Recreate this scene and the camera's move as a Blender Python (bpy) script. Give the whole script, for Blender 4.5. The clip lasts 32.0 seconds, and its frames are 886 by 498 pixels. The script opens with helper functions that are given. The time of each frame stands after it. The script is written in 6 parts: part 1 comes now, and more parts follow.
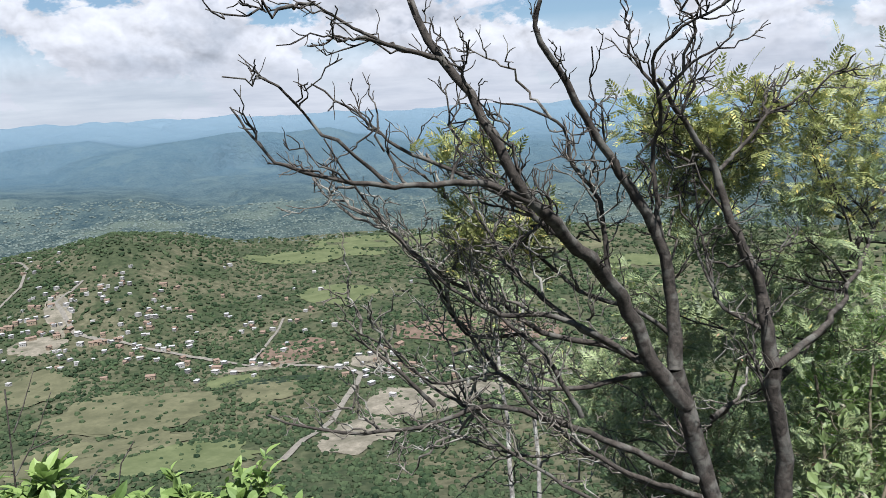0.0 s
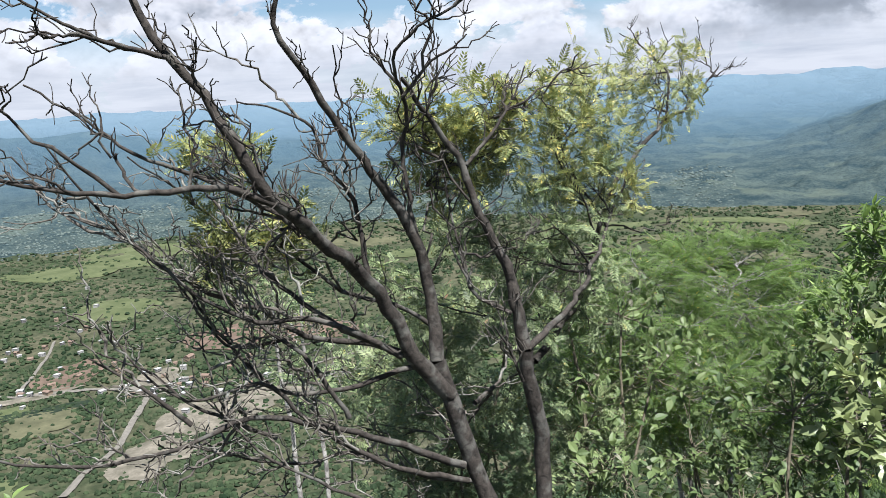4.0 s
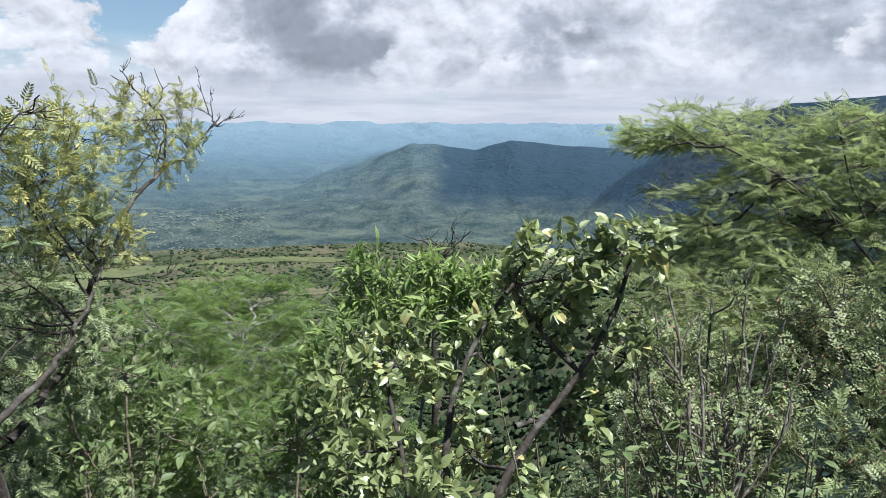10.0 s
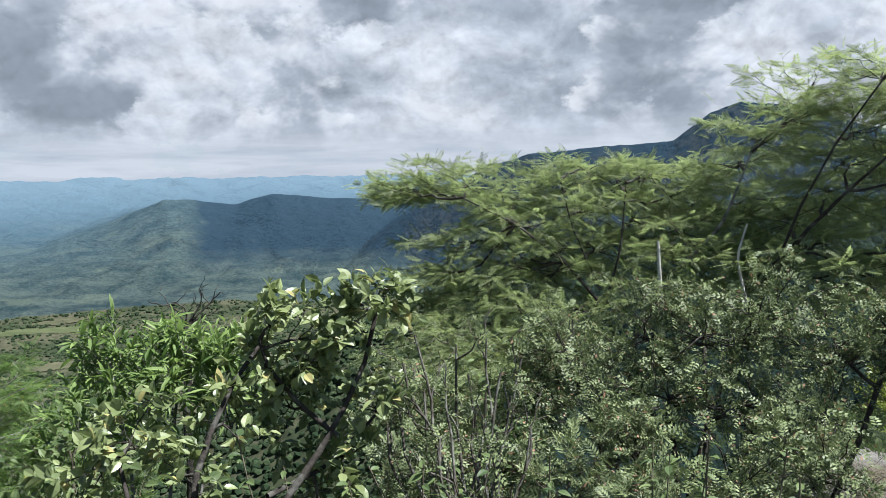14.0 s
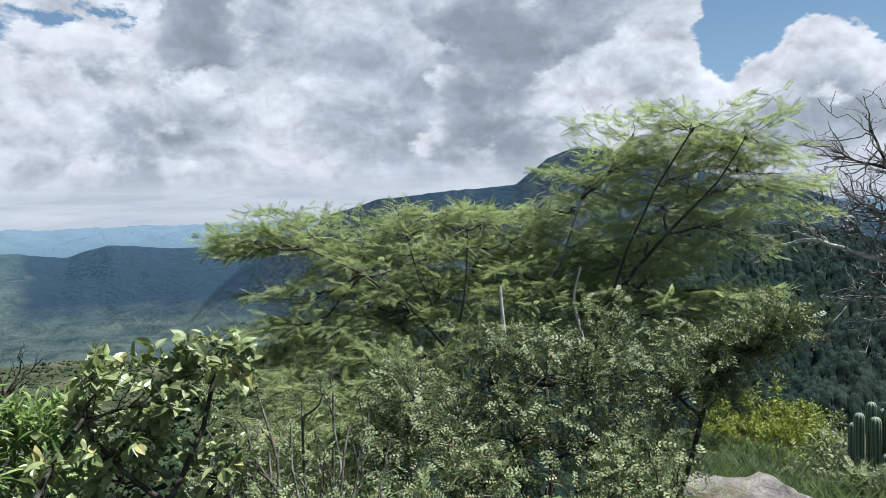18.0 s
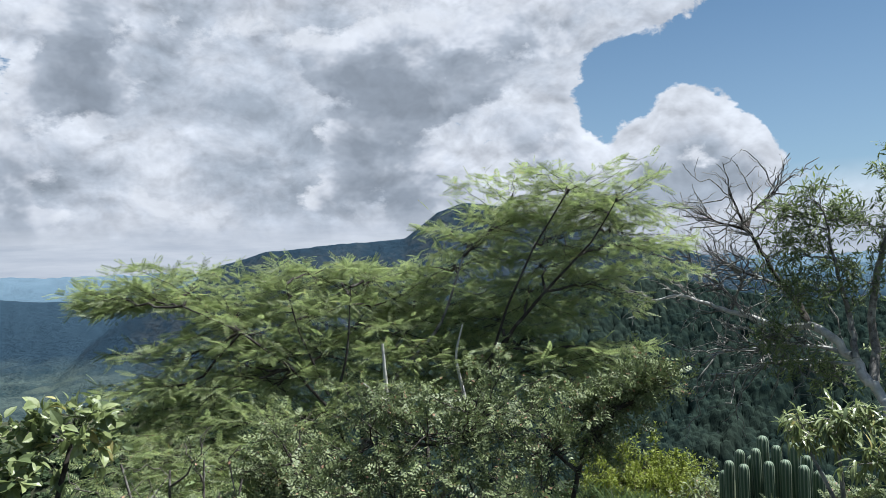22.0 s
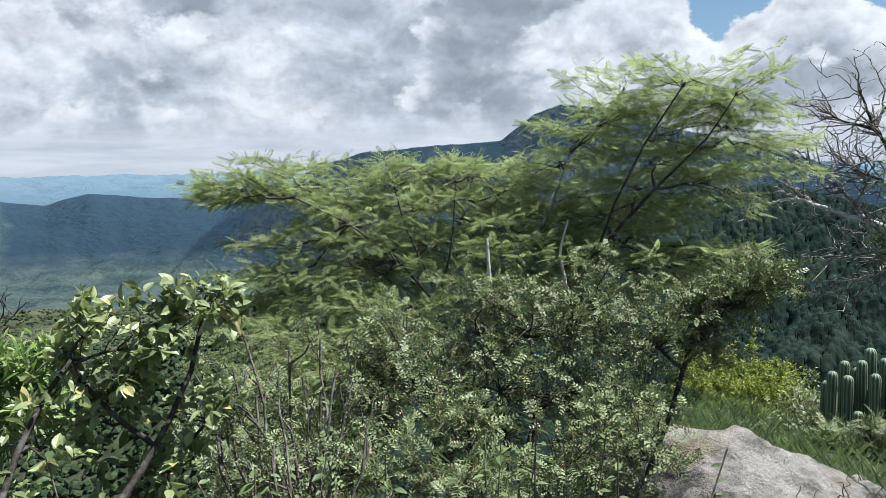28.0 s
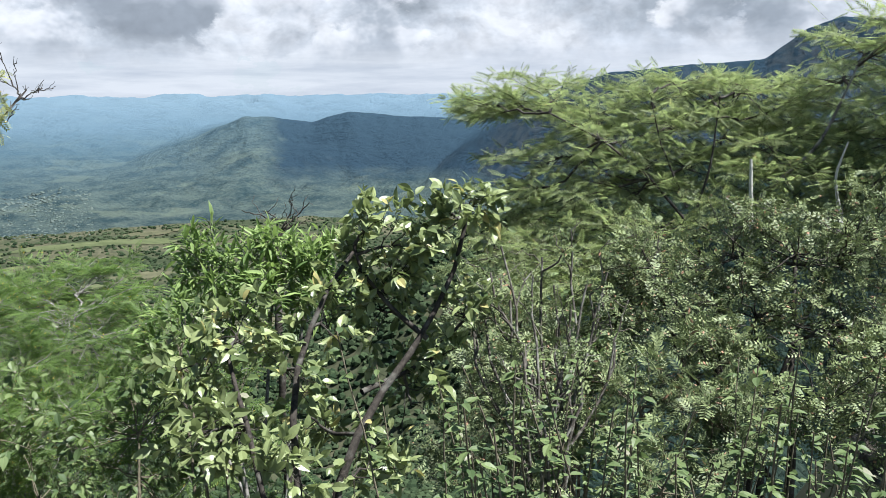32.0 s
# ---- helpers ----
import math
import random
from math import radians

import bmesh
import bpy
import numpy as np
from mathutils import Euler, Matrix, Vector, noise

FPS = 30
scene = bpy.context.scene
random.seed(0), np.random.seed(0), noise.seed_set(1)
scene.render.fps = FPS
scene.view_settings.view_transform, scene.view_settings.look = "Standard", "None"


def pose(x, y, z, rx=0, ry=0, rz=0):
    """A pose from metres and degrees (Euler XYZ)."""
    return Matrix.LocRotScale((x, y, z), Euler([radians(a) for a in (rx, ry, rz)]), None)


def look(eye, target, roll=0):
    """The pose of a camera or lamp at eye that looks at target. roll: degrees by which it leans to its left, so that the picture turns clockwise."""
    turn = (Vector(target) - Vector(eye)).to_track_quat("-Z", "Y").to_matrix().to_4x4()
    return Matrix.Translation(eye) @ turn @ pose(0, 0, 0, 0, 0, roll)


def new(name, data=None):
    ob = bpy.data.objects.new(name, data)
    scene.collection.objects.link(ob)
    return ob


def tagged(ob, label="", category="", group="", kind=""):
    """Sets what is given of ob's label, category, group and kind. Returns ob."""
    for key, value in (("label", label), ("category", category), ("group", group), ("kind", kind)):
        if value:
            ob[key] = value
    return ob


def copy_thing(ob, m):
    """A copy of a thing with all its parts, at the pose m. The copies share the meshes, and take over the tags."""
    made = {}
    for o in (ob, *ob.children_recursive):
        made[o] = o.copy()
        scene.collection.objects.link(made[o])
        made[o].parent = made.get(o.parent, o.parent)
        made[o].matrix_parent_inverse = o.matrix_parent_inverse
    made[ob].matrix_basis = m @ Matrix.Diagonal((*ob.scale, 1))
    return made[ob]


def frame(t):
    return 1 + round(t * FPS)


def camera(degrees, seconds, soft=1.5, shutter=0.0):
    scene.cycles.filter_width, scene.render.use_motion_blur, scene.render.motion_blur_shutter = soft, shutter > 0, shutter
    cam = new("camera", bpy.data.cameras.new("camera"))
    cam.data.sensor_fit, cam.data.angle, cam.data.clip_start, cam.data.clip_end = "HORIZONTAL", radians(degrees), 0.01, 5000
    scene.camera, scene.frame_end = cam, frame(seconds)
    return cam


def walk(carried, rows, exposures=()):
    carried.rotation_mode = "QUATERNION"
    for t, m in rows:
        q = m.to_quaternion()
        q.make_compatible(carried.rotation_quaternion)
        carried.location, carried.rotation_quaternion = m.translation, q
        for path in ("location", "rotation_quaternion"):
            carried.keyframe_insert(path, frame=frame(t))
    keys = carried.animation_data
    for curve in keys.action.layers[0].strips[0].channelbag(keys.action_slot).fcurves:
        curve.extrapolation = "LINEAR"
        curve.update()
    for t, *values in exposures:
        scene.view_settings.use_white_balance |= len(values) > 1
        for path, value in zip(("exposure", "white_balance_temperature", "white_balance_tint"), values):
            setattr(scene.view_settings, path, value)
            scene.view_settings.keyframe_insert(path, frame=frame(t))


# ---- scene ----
import collections


def aim(x, y, z, yaw, pitch, roll):
    """A camera pose from its place, the turn to the left of +y, the tilt up and the lean."""
    return pose(x, y, z) @ Matrix.Rotation(radians(yaw), 4, "Z") @ Matrix.Rotation(radians(90 + pitch), 4, "X") @ Matrix.Rotation(radians(roll), 4, "Z")


cam = camera(59.47, 32.0, soft=0.5)
PATH = [
    (0.0, aim(-0.159, 0.085, 0.043, 41.61, -10.24, -2.68)),
    (0.5, aim(-0.149, 0.091, 0.046, 40.32, -10.05, -2.81)),
    (1.0, aim(-0.149, 0.099, 0.044, 39.23, -10.36, -3.26)),
    (1.5, aim(-0.151, 0.102, 0.042, 38.36, -10.82, -3.63)),
    (2.0, aim(-0.149, 0.102, 0.045, 37.85, -10.90, -3.84)),
    (2.5, aim(-0.145, 0.103, 0.044, 36.73, -10.88, -3.69)),
    (3.0, aim(-0.135, 0.105, 0.046, 35.52, -10.60, -3.69)),
    (3.5, aim(-0.126, 0.122, 0.042, 32.60, -10.79, -3.75)),
    (4.0, aim(-0.102, 0.152, 0.041, 26.04, -11.17, -3.43)),
    (4.5, aim(-0.086, 0.171, 0.037, 20.67, -11.44, -3.11)),
    (6.5, aim(-0.049, 0.191, 0.050, 9.17, -10.66, -1.66)),
    (7.0, aim(-0.038, 0.192, 0.049, 7.59, -10.34, -1.28)),
    (7.5, aim(-0.029, 0.194, 0.046, 5.51, -10.17, -1.09)),
    (8.0, aim(-0.013, 0.197, 0.046, 3.01, -10.35, -0.50)),
    (8.5, aim(-0.001, 0.200, 0.048, 0.88, -10.32, -0.34)),
    (9.0, aim(0.007, 0.210, 0.051, -2.61, -10.01, 0.24)),
    (9.5, aim(0.015, 0.212, 0.055, -5.86, -9.60, 0.38)),
    (10.0, aim(0.024, 0.211, 0.060, -7.73, -9.06, 0.13)),
    (10.5, aim(0.033, 0.213, 0.062, -9.83, -8.43, 0.18)),
    (11.0, aim(0.046, 0.216, 0.061, -11.73, -7.96, 0.04)),
    (11.5, aim(0.056, 0.223, 0.063, -13.62, -7.57, -0.17)),
    (12.0, aim(0.065, 0.224, 0.065, -15.48, -7.18, -0.19)),
    (12.5, aim(0.070, 0.223, 0.068, -17.81, -6.71, -0.40)),
    (13.0, aim(0.078, 0.213, 0.072, -19.90, -6.13, -0.40)),
    (13.5, aim(0.086, 0.207, 0.075, -22.09, -5.73, -0.55)),
    (14.0, aim(0.100, 0.205, 0.078, -25.02, -5.39, -1.00)),
    (14.5, aim(0.106, 0.210, 0.077, -28.19, -5.07, -1.00)),
    (15.0, aim(0.114, 0.200, 0.085, -29.98, -4.73, -1.32)),
    (15.5, aim(0.123, 0.203, 0.088, -32.12, -4.38, -1.56)),
    (17.5, aim(0.133, 0.199, 0.095, -35.53, -2.78, -2.34)),
    (18.0, aim(0.132, 0.196, 0.100, -36.04, -2.37, -2.17)),
    (18.5, aim(0.138, 0.194, 0.102, -36.35, -1.96, -2.51)),
    (19.0, aim(0.142, 0.188, 0.105, -37.45, -1.59, -2.57)),
    (19.5, aim(0.145, 0.184, 0.109, -39.25, -1.25, -2.37)),
    (20.0, aim(0.147, 0.187, 0.111, -41.24, -0.58, -2.04)),
    (20.5, aim(0.153, 0.186, 0.110, -42.65, 0.08, -1.74)),
    (21.0, aim(0.160, 0.181, 0.115, -43.72, 0.48, -1.57)),
    (21.5, aim(0.164, 0.181, 0.116, -44.16, 0.89, -1.77)),
    (22.0, aim(0.162, 0.177, 0.117, -44.32, 1.31, -1.88)),
    (22.5, aim(0.161, 0.174, 0.117, -44.80, 1.62, -2.37)),
    (23.0, aim(0.154, 0.182, 0.113, -44.86, 1.54, -2.26)),
    (23.5, aim(0.156, 0.189, 0.110, -44.93, 0.91, -2.05)),
    (24.0, aim(0.156, 0.188, 0.108, -44.79, 0.54, -1.88)),
    (24.5, aim(0.154, 0.192, 0.102, -44.05, -0.36, -1.75)),
    (25.0, aim(0.147, 0.188, 0.099, -43.22, -1.31, -1.62)),
    (25.5, aim(0.147, 0.191, 0.097, -41.92, -2.12, -1.92)),
    (27.5, aim(0.129, 0.202, 0.087, -38.66, -5.65, -1.26)),
    (28.0, aim(0.115, 0.209, 0.080, -37.19, -5.70, -1.00)),
    (28.5, aim(0.110, 0.208, 0.078, -35.84, -6.40, -0.77)),
    (29.0, aim(0.107, 0.209, 0.072, -33.83, -7.14, -0.42)),
    (29.5, aim(0.096, 0.206, 0.072, -30.92, -7.93, -0.65)),
    (30.0, aim(0.071, 0.195, 0.072, -28.06, -8.50, -0.87)),
    (30.5, aim(0.054, 0.188, 0.070, -25.81, -9.12, -0.96)),
    (31.0, aim(0.043, 0.180, 0.061, -24.16, -10.01, -0.55)),
    (31.5, aim(0.038, 0.181, 0.052, -21.75, -10.75, -0.48)),
    (32.0, aim(0.033, 0.183, 0.052, -19.43, -11.20, -0.59)),
]
EXPOSURES = [(t, stops, kelvin, 13 if t < 10 else 10) for t, stops, kelvin in ((0.0, 1.56, 5920), (3.0, 1.64, 5920), (7.0, 1.74, 5930), (9.0, 1.66, 5920), (12.0, 1.46, 5860), (18.0, 1.44, 5820), (21.0, 1.38, 5820), (25.0, 1.46, 5820), (28.0, 1.56, 5860), (30.0, 1.64, 5880), (32.0, 1.7, 5930))]
walk(cam, PATH, EXPOSURES)

# ---------------------------------------------------------------- light
SUN_AZ, SUN_EL = -122.0, 68.0   # degrees to the left of +y, and above the horizon


def heading(az, el=0.0):
    a, e = radians(az), radians(el)
    return Vector((-math.sin(a) * math.cos(e), math.cos(a) * math.cos(e), math.sin(e)))


def place(az, el, d):
    return heading(az, el) * d


sun = new("sun", bpy.data.lights.new("sun", "SUN"))
sun.data.energy, sun.data.angle, sun.data.color = 5.0, radians(0.55), (1.0, 0.95, 0.87)
sun.matrix_world = look(heading(SUN_AZ, SUN_EL) * 60, (0, 0, 0))


class Nodes:
    """Short hand for node trees."""

    def __init__(self, tree):
        self.tree = tree
        tree.nodes.clear()

    def add(self, kind, **inputs):
        node = self.tree.nodes.new(kind)
        for key, value in inputs.items():
            self.put(node, key.replace("_", " "), value)
        return node

    def put(self, node, key, value):
        socket = node.inputs[int(key[1:])] if key[0] == "i" and key[1:].isdigit() else node.inputs[key]
        if isinstance(value, bpy.types.NodeSocket):
            self.tree.links.new(value, socket)
        else:
            socket.default_value = value

    def math(self, op, a, b=0.0, clamp=False):
        node = self.add("ShaderNodeMath", i0=a, i1=b)
        node.operation, node.use_clamp = op, clamp
        return node.outputs[0]

    def vec(self, op, a, b=(0, 0, 0)):
        node = self.add("ShaderNodeVectorMath", i0=a, i1=b)
        node.operation = op
        return node.outputs["Value"] if op in ("DISTANCE", "DOT_PRODUCT", "LENGTH") else node.outputs[0]

    def noise(self, vector, scale, detail=4.0, rough=0.55, distort=0.0):
        return self.add("ShaderNodeTexNoise", Vector=vector, Scale=scale, Detail=detail, Roughness=rough, Distortion=distort).outputs[0]

    def ramp(self, fac, *stops):
        node = self.add("ShaderNodeValToRGB", Fac=fac)
        for n, (at, colour) in enumerate(stops):
            stop = node.color_ramp.elements[n] if n < 2 else node.color_ramp.elements.new(at)
            stop.position, stop.color = at, (*colour, 1) if len(colour) == 3 else colour
        return node.outputs[0]

    def mix(self, fac, a, b, blend="MIX"):
        node = self.tree.nodes.new("ShaderNodeMix")
        node.data_type, node.blend_type = "RGBA", blend
        for n, value in ((0, fac), (6, a), (7, b)):
            if isinstance(value, bpy.types.NodeSocket):
                self.tree.links.new(value, node.inputs[n])
            elif n:
                node.inputs[n].default_value = (*value, 1)
            else:
                node.inputs[n].default_value = value
        return node.outputs[2]

    def map(self, value, a, b, c=0.0, d=1.0):
        return self.add("ShaderNodeMapRange", Value=value, From_Min=a, From_Max=b, To_Min=c, To_Max=d).outputs[0]


def grey(v):
    return (v, v, v)


world = bpy.data.worlds.new("sky")
scene.world = world
world.use_nodes = True
n = Nodes(world.node_tree)
way = n.add("ShaderNodeTexCoord").outputs["Generated"]
sky = n.add("ShaderNodeTexSky")
sky.sky_type, sky.sun_disc = "NISHITA", False
sky.sun_elevation, sky.sun_rotation = radians(SUN_EL), radians(-SUN_AZ)
sky.air_density, sky.dust_density, sky.ozone_density, sky.altitude = 1.0, 1.2, 1.2, 1500
split = n.add("ShaderNodeSeparateXYZ", Vector=way)
def lobe(v, az, el, inner, outer, gain):
    """A bank of cloud, or a gap in it, round one direction."""
    return n.math("MULTIPLY", n.map(n.vec("DISTANCE", v, tuple(heading(az, el))), inner, outer, 1.0, 0.0), gain)


BANKS = ((0, 90, 0.45, 1.15, -0.4), (-30, 16, 0.1, 0.75, 0.07), (1, 6, 0.02, 0.13, 0.16), (-14, 7, 0.02, 0.14, 0.18), (-36, 9.5, 0.04, 0.20, 0.20), (-45, 17, 0.0, 0.16, 0.12), (6, 12, 0.0, 0.2, 0.08), (-27, 12, 0.0, 0.2, 0.05), (-24, 15, 0.0, 0.16, 0.10),
         (-71, 16, 0.05, 0.17, -0.36), (-59, 12, 0.02, 0.10, -0.24), (-55, 21, 0.0, 0.14, 0.16), (-80, 15, 0.05, 0.3, -0.2), (-60.5, 8.0, 0.03, 0.085, 0.24), (-65, 8.2, 0.03, 0.075, 0.20), (-77, 12, 0.0, 0.05, 0.2), (13, 10, 0.02, 0.09, -0.26), (-72, 9, 0.0, 0.05, 0.12), (52, 9, 0.0, 0.5, 0.02), (61, 6, 0.0, 0.12, 0.12), (53, 4, 0.0, 0.05, 0.12), (-21.5, 18, 0.0, 0.04, -0.12), (-20, 11.5, 0.0, 0.1, 0.10), (-46, 5.5, 0.0, 0.06, 0.2))


def cover(v, fine=8.0):
    """How much cloud stands in a direction."""
    q = n.vec("MULTIPLY", v, (1.0, 1.0, 1.7))
    total = n.math("ADD", n.math("MULTIPLY", n.noise(n.vec("ADD", q, (4.3, 1.1, 0.4)), 3.6, 2.0, 0.5), 0.5), n.math("MULTIPLY", n.noise(q, 8.5, fine, 0.62, 0.25), 0.55))
    total = n.math("ADD", total, n.math("MULTIPLY", n.noise(q, 26.0, fine, 0.6, 0.4), 0.10))
    for bank in BANKS:
        total = n.math("ADD", total, lobe(v, *bank))
    return n.math("SUBTRACT", total, n.math("MULTIPLY", puffs(v, fine / 2), 0.20))


def puffs(v, fine=4.0):
    """Rounded heads of cumulus: the distance from the middle of the nearest head, at several sizes."""
    wob = n.vec("ADD", v, n.vec("MULTIPLY", n.add("ShaderNodeTexNoise", Vector=v, Scale=14.0, Detail=3.0).outputs["Color"], (0.05, 0.05, 0.05)))
    node = n.add("ShaderNodeTexVoronoi", Vector=n.vec("MULTIPLY", wob, (1.0, 1.0, 1.35)), Scale=8.0, Detail=fine, Roughness=0.55, Lacunarity=2.1)
    node.normalize = True
    return node.outputs["Distance"]


FRONT = ((0, 90, 0.45, 1.2, -0.5), (2, 6.3, 0.0, 0.13, 0.17), (-14, 7.2, 0.0, 0.13, 0.19), (-38, 9.8, 0.0, 0.15, 0.20), (-46, 17, 0.0, 0.16, 0.13), (-26, 9, 0.0, 0.08, -0.12), (-6, 8, 0.0, 0.07, -0.08), (-71, 16, 0.05, 0.17, -0.5), (-59, 12, 0.02, 0.10, -0.35), (-80, 15, 0.05, 0.3, -0.4), (13, 10, 0.02, 0.09, -0.3), (-62, 8.2, 0.0, 0.06, 0.1), (52, 9, 0.1, 0.5, -0.05))


def heap(v, fine):
    """The nearer heaps of cumulus that stand before the bank."""
    q = n.vec("ADD", n.vec("MULTIPLY", v, (1.0, 1.0, 1.5)), (1.7, 5.2, 2.9))
    total = n.math("ADD", n.math("MULTIPLY", n.noise(q, 4.6, 1.0, 0.5), 0.55), n.math("MULTIPLY", n.noise(q, 10.0, fine, 0.6, 0.15), 0.5))
    for bank in FRONT:
        total = n.math("ADD", total, lobe(v, *bank))
    return n.math("SUBTRACT", total, n.math("MULTIPLY", puffs(q, fine / 2), 0.22))


way = n.vec("NORMALIZE", way)
here, above = cover(way), cover(n.vec("ADD", way, (-0.008, -0.004, 0.03)), 5.0)
relief = n.math("SUBTRACT", puffs(n.vec("ADD", way, (0.004, 0.002, 0.011))), puffs(way))
here, above = n.math("ADD", here, 0.055), n.math("ADD", above, 0.055)
amount = n.map(here, 0.555, 0.585)
bulk = n.map(n.math("ADD", n.math("MULTIPLY", here, -0.15), n.math("MULTIPLY", above, 1.15)), 0.575, 0.87)
clouds = n.ramp(bulk, (0.0, (9.3, 9.35, 9.4)), (1.0, (4.7, 5.1, 5.5)), (0.25, (8.3, 8.4, 8.55)), (0.6, (6.5, 6.8, 7.15)))
clouds = n.mix(1.0, clouds, n.ramp(n.noise(n.vec("MULTIPLY", way, (1.0, 1.0, 1.6)), 15.0, 8.0, 0.66, 0.5), (0.36, grey(0.93)), (0.64, grey(1.05))), "MULTIPLY")
clouds = n.mix(1.0, clouds, n.ramp(n.map(relief, -0.12, 0.12), (0.0, grey(0.70)), (1.0, grey(1.24)), (0.5, grey(1.0))), "MULTIPLY")
nearer = n.map(heap(way, 8.0), 0.49, 0.53)
core = n.map(heap(n.vec("ADD", way, (0.0, 0.0, 0.030)), 4.0), 0.46, 0.62)
front = n.ramp(core, (0.0, (9.4, 9.4, 9.4)), (1.0, (3.7, 4.05, 4.45)), (0.22, (8.2, 8.3, 8.5)), (0.55, (5.2, 5.55, 5.95)))
front = n.mix(1.0, front, n.ramp(n.map(relief, -0.12, 0.12), (0.0, grey(0.84)), (1.0, grey(1.14)), (0.5, grey(1.0))), "MULTIPLY")
clouds = n.mix(nearer, clouds, front)
high = split.outputs[2]
streaks = n.noise(n.vec("MULTIPLY", way, (1.0, 1.0, 9.0)), 5.0, 6.0, 0.6, 0.2)
rim = n.ramp(streaks, (0.34, (5.9, 6.3, 6.8)), (0.60, (8.0, 8.2, 8.4)))
clouds = n.mix(n.map(high, 0.03, 0.075), rim, clouds)
amount = n.math("MAXIMUM", n.math("MAXIMUM", amount, nearer), n.map(high, 0.05, 0.11, 0.85, 0.0))
blue = n.mix(n.map(high, 0.0, 0.4, 0.45, 0.0), n.mix(1.0, sky.outputs[0], (0.86, 1.06, 1.04), "MULTIPLY"), (6.2, 7.2, 8.0))
full = n.mix(amount, blue, clouds)
shine = n.add("ShaderNodeBackground", Color=full, Strength=0.0315)
n.add("ShaderNodeOutputWorld", Surface=shine.outputs[0])

# ---------------------------------------------------------------- materials
def material(name):
    mat = bpy.data.materials.new(name)
    mat.use_nodes = True
    return mat, Nodes(mat.node_tree)


def finish(n, colour, rough=0.8, bump=None, strength=0.4, dist=0.02, spec=0.3, translucent=0.0, glow=None, metallic=0.0):
    shader = n.add("ShaderNodeBsdfPrincipled", Base_Color=colour if isinstance(colour, bpy.types.NodeSocket) else (*colour, 1), Roughness=rough, Metallic=metallic)
    shader.inputs["Specular IOR Level"].default_value = spec
    if bump is not None:
        b = n.add("ShaderNodeBump", Height=bump, Strength=strength, Distance=dist)
        n.put(shader, "Normal", b.outputs[0])
    out = shader.outputs[0]
    if translucent:
        thin = n.add("ShaderNodeBsdfTranslucent")
        n.put(thin, "Color", n.mix(1.0, colour, (1.3, 1.35, 1.15), "MULTIPLY") if isinstance(colour, bpy.types.NodeSocket) else (*colour, 1))
        out = n.add("ShaderNodeMixShader", Fac=translucent, i1=out, i2=thin.outputs[0]).outputs[0]
    n.add("ShaderNodeOutputMaterial", Surface=out)


def leaf_material(name, dark, light, turned=None, share=0.06, translucent=0.3, rough=0.5, gloss=0.25):
    """Foliage: each leaf its own tone between dark and light, a few of them turned."""
    mat, n = material(name)
    geo = n.add("ShaderNodeNewGeometry")
    chance = geo.outputs["Random Per Island"]
    tone = n.mix(chance, dark, light)
    patch = n.noise(geo.outputs["Position"], 2.2, 3.0)
    tone = n.mix(n.map(patch, 0.4, 0.7, 0.0, 0.4), tone, tuple(min(1, c * 1.3) for c in light))
    if turned:
        hit = n.math("LESS_THAN", n.math("FRACT", n.math("MULTIPLY", chance, 17.3)), share)
        tone = n.mix(hit, tone, turned)
    finish(n, tone, rough, n.noise(geo.outputs["Position"], 90.0, 2.0), 0.15, 0.004, gloss, translucent)
    return mat


def bark_material(name, dark, light, scale=30.0, lichen=0.0):
    mat, n = material(name)
    geo = n.add("ShaderNodeNewGeometry").outputs["Position"]
    fine = n.noise(geo, scale, 6.0, 0.65, 0.6)
    tone = n.ramp(fine, (0.3, dark), (0.72, light))
    if lichen:
        tone = n.mix(n.map(n.noise(geo, scale * 0.35, 4.0), 0.52, 0.62, 0.0, lichen), tone, (0.42, 0.43, 0.38))
    finish(n, tone, 0.9, fine, 0.6, 0.006, 0.15)
    return mat


def forest_material(name, dark, light, pale):
    mat, n = material(name)
    geo = n.add("ShaderNodeNewGeometry")
    tone = n.mix(geo.outputs["Random Per Island"], dark, light)
    tone = n.mix(n.map(n.noise(geo.outputs["Position"], 0.012, 4.0), 0.45, 0.7, 0.0, 0.6), tone, pale)
    finish(n, tone, 0.9, n.noise(geo.outputs["Position"], 1.1, 5.0, 0.65), 0.7, 0.35, 0.0)
    return mat


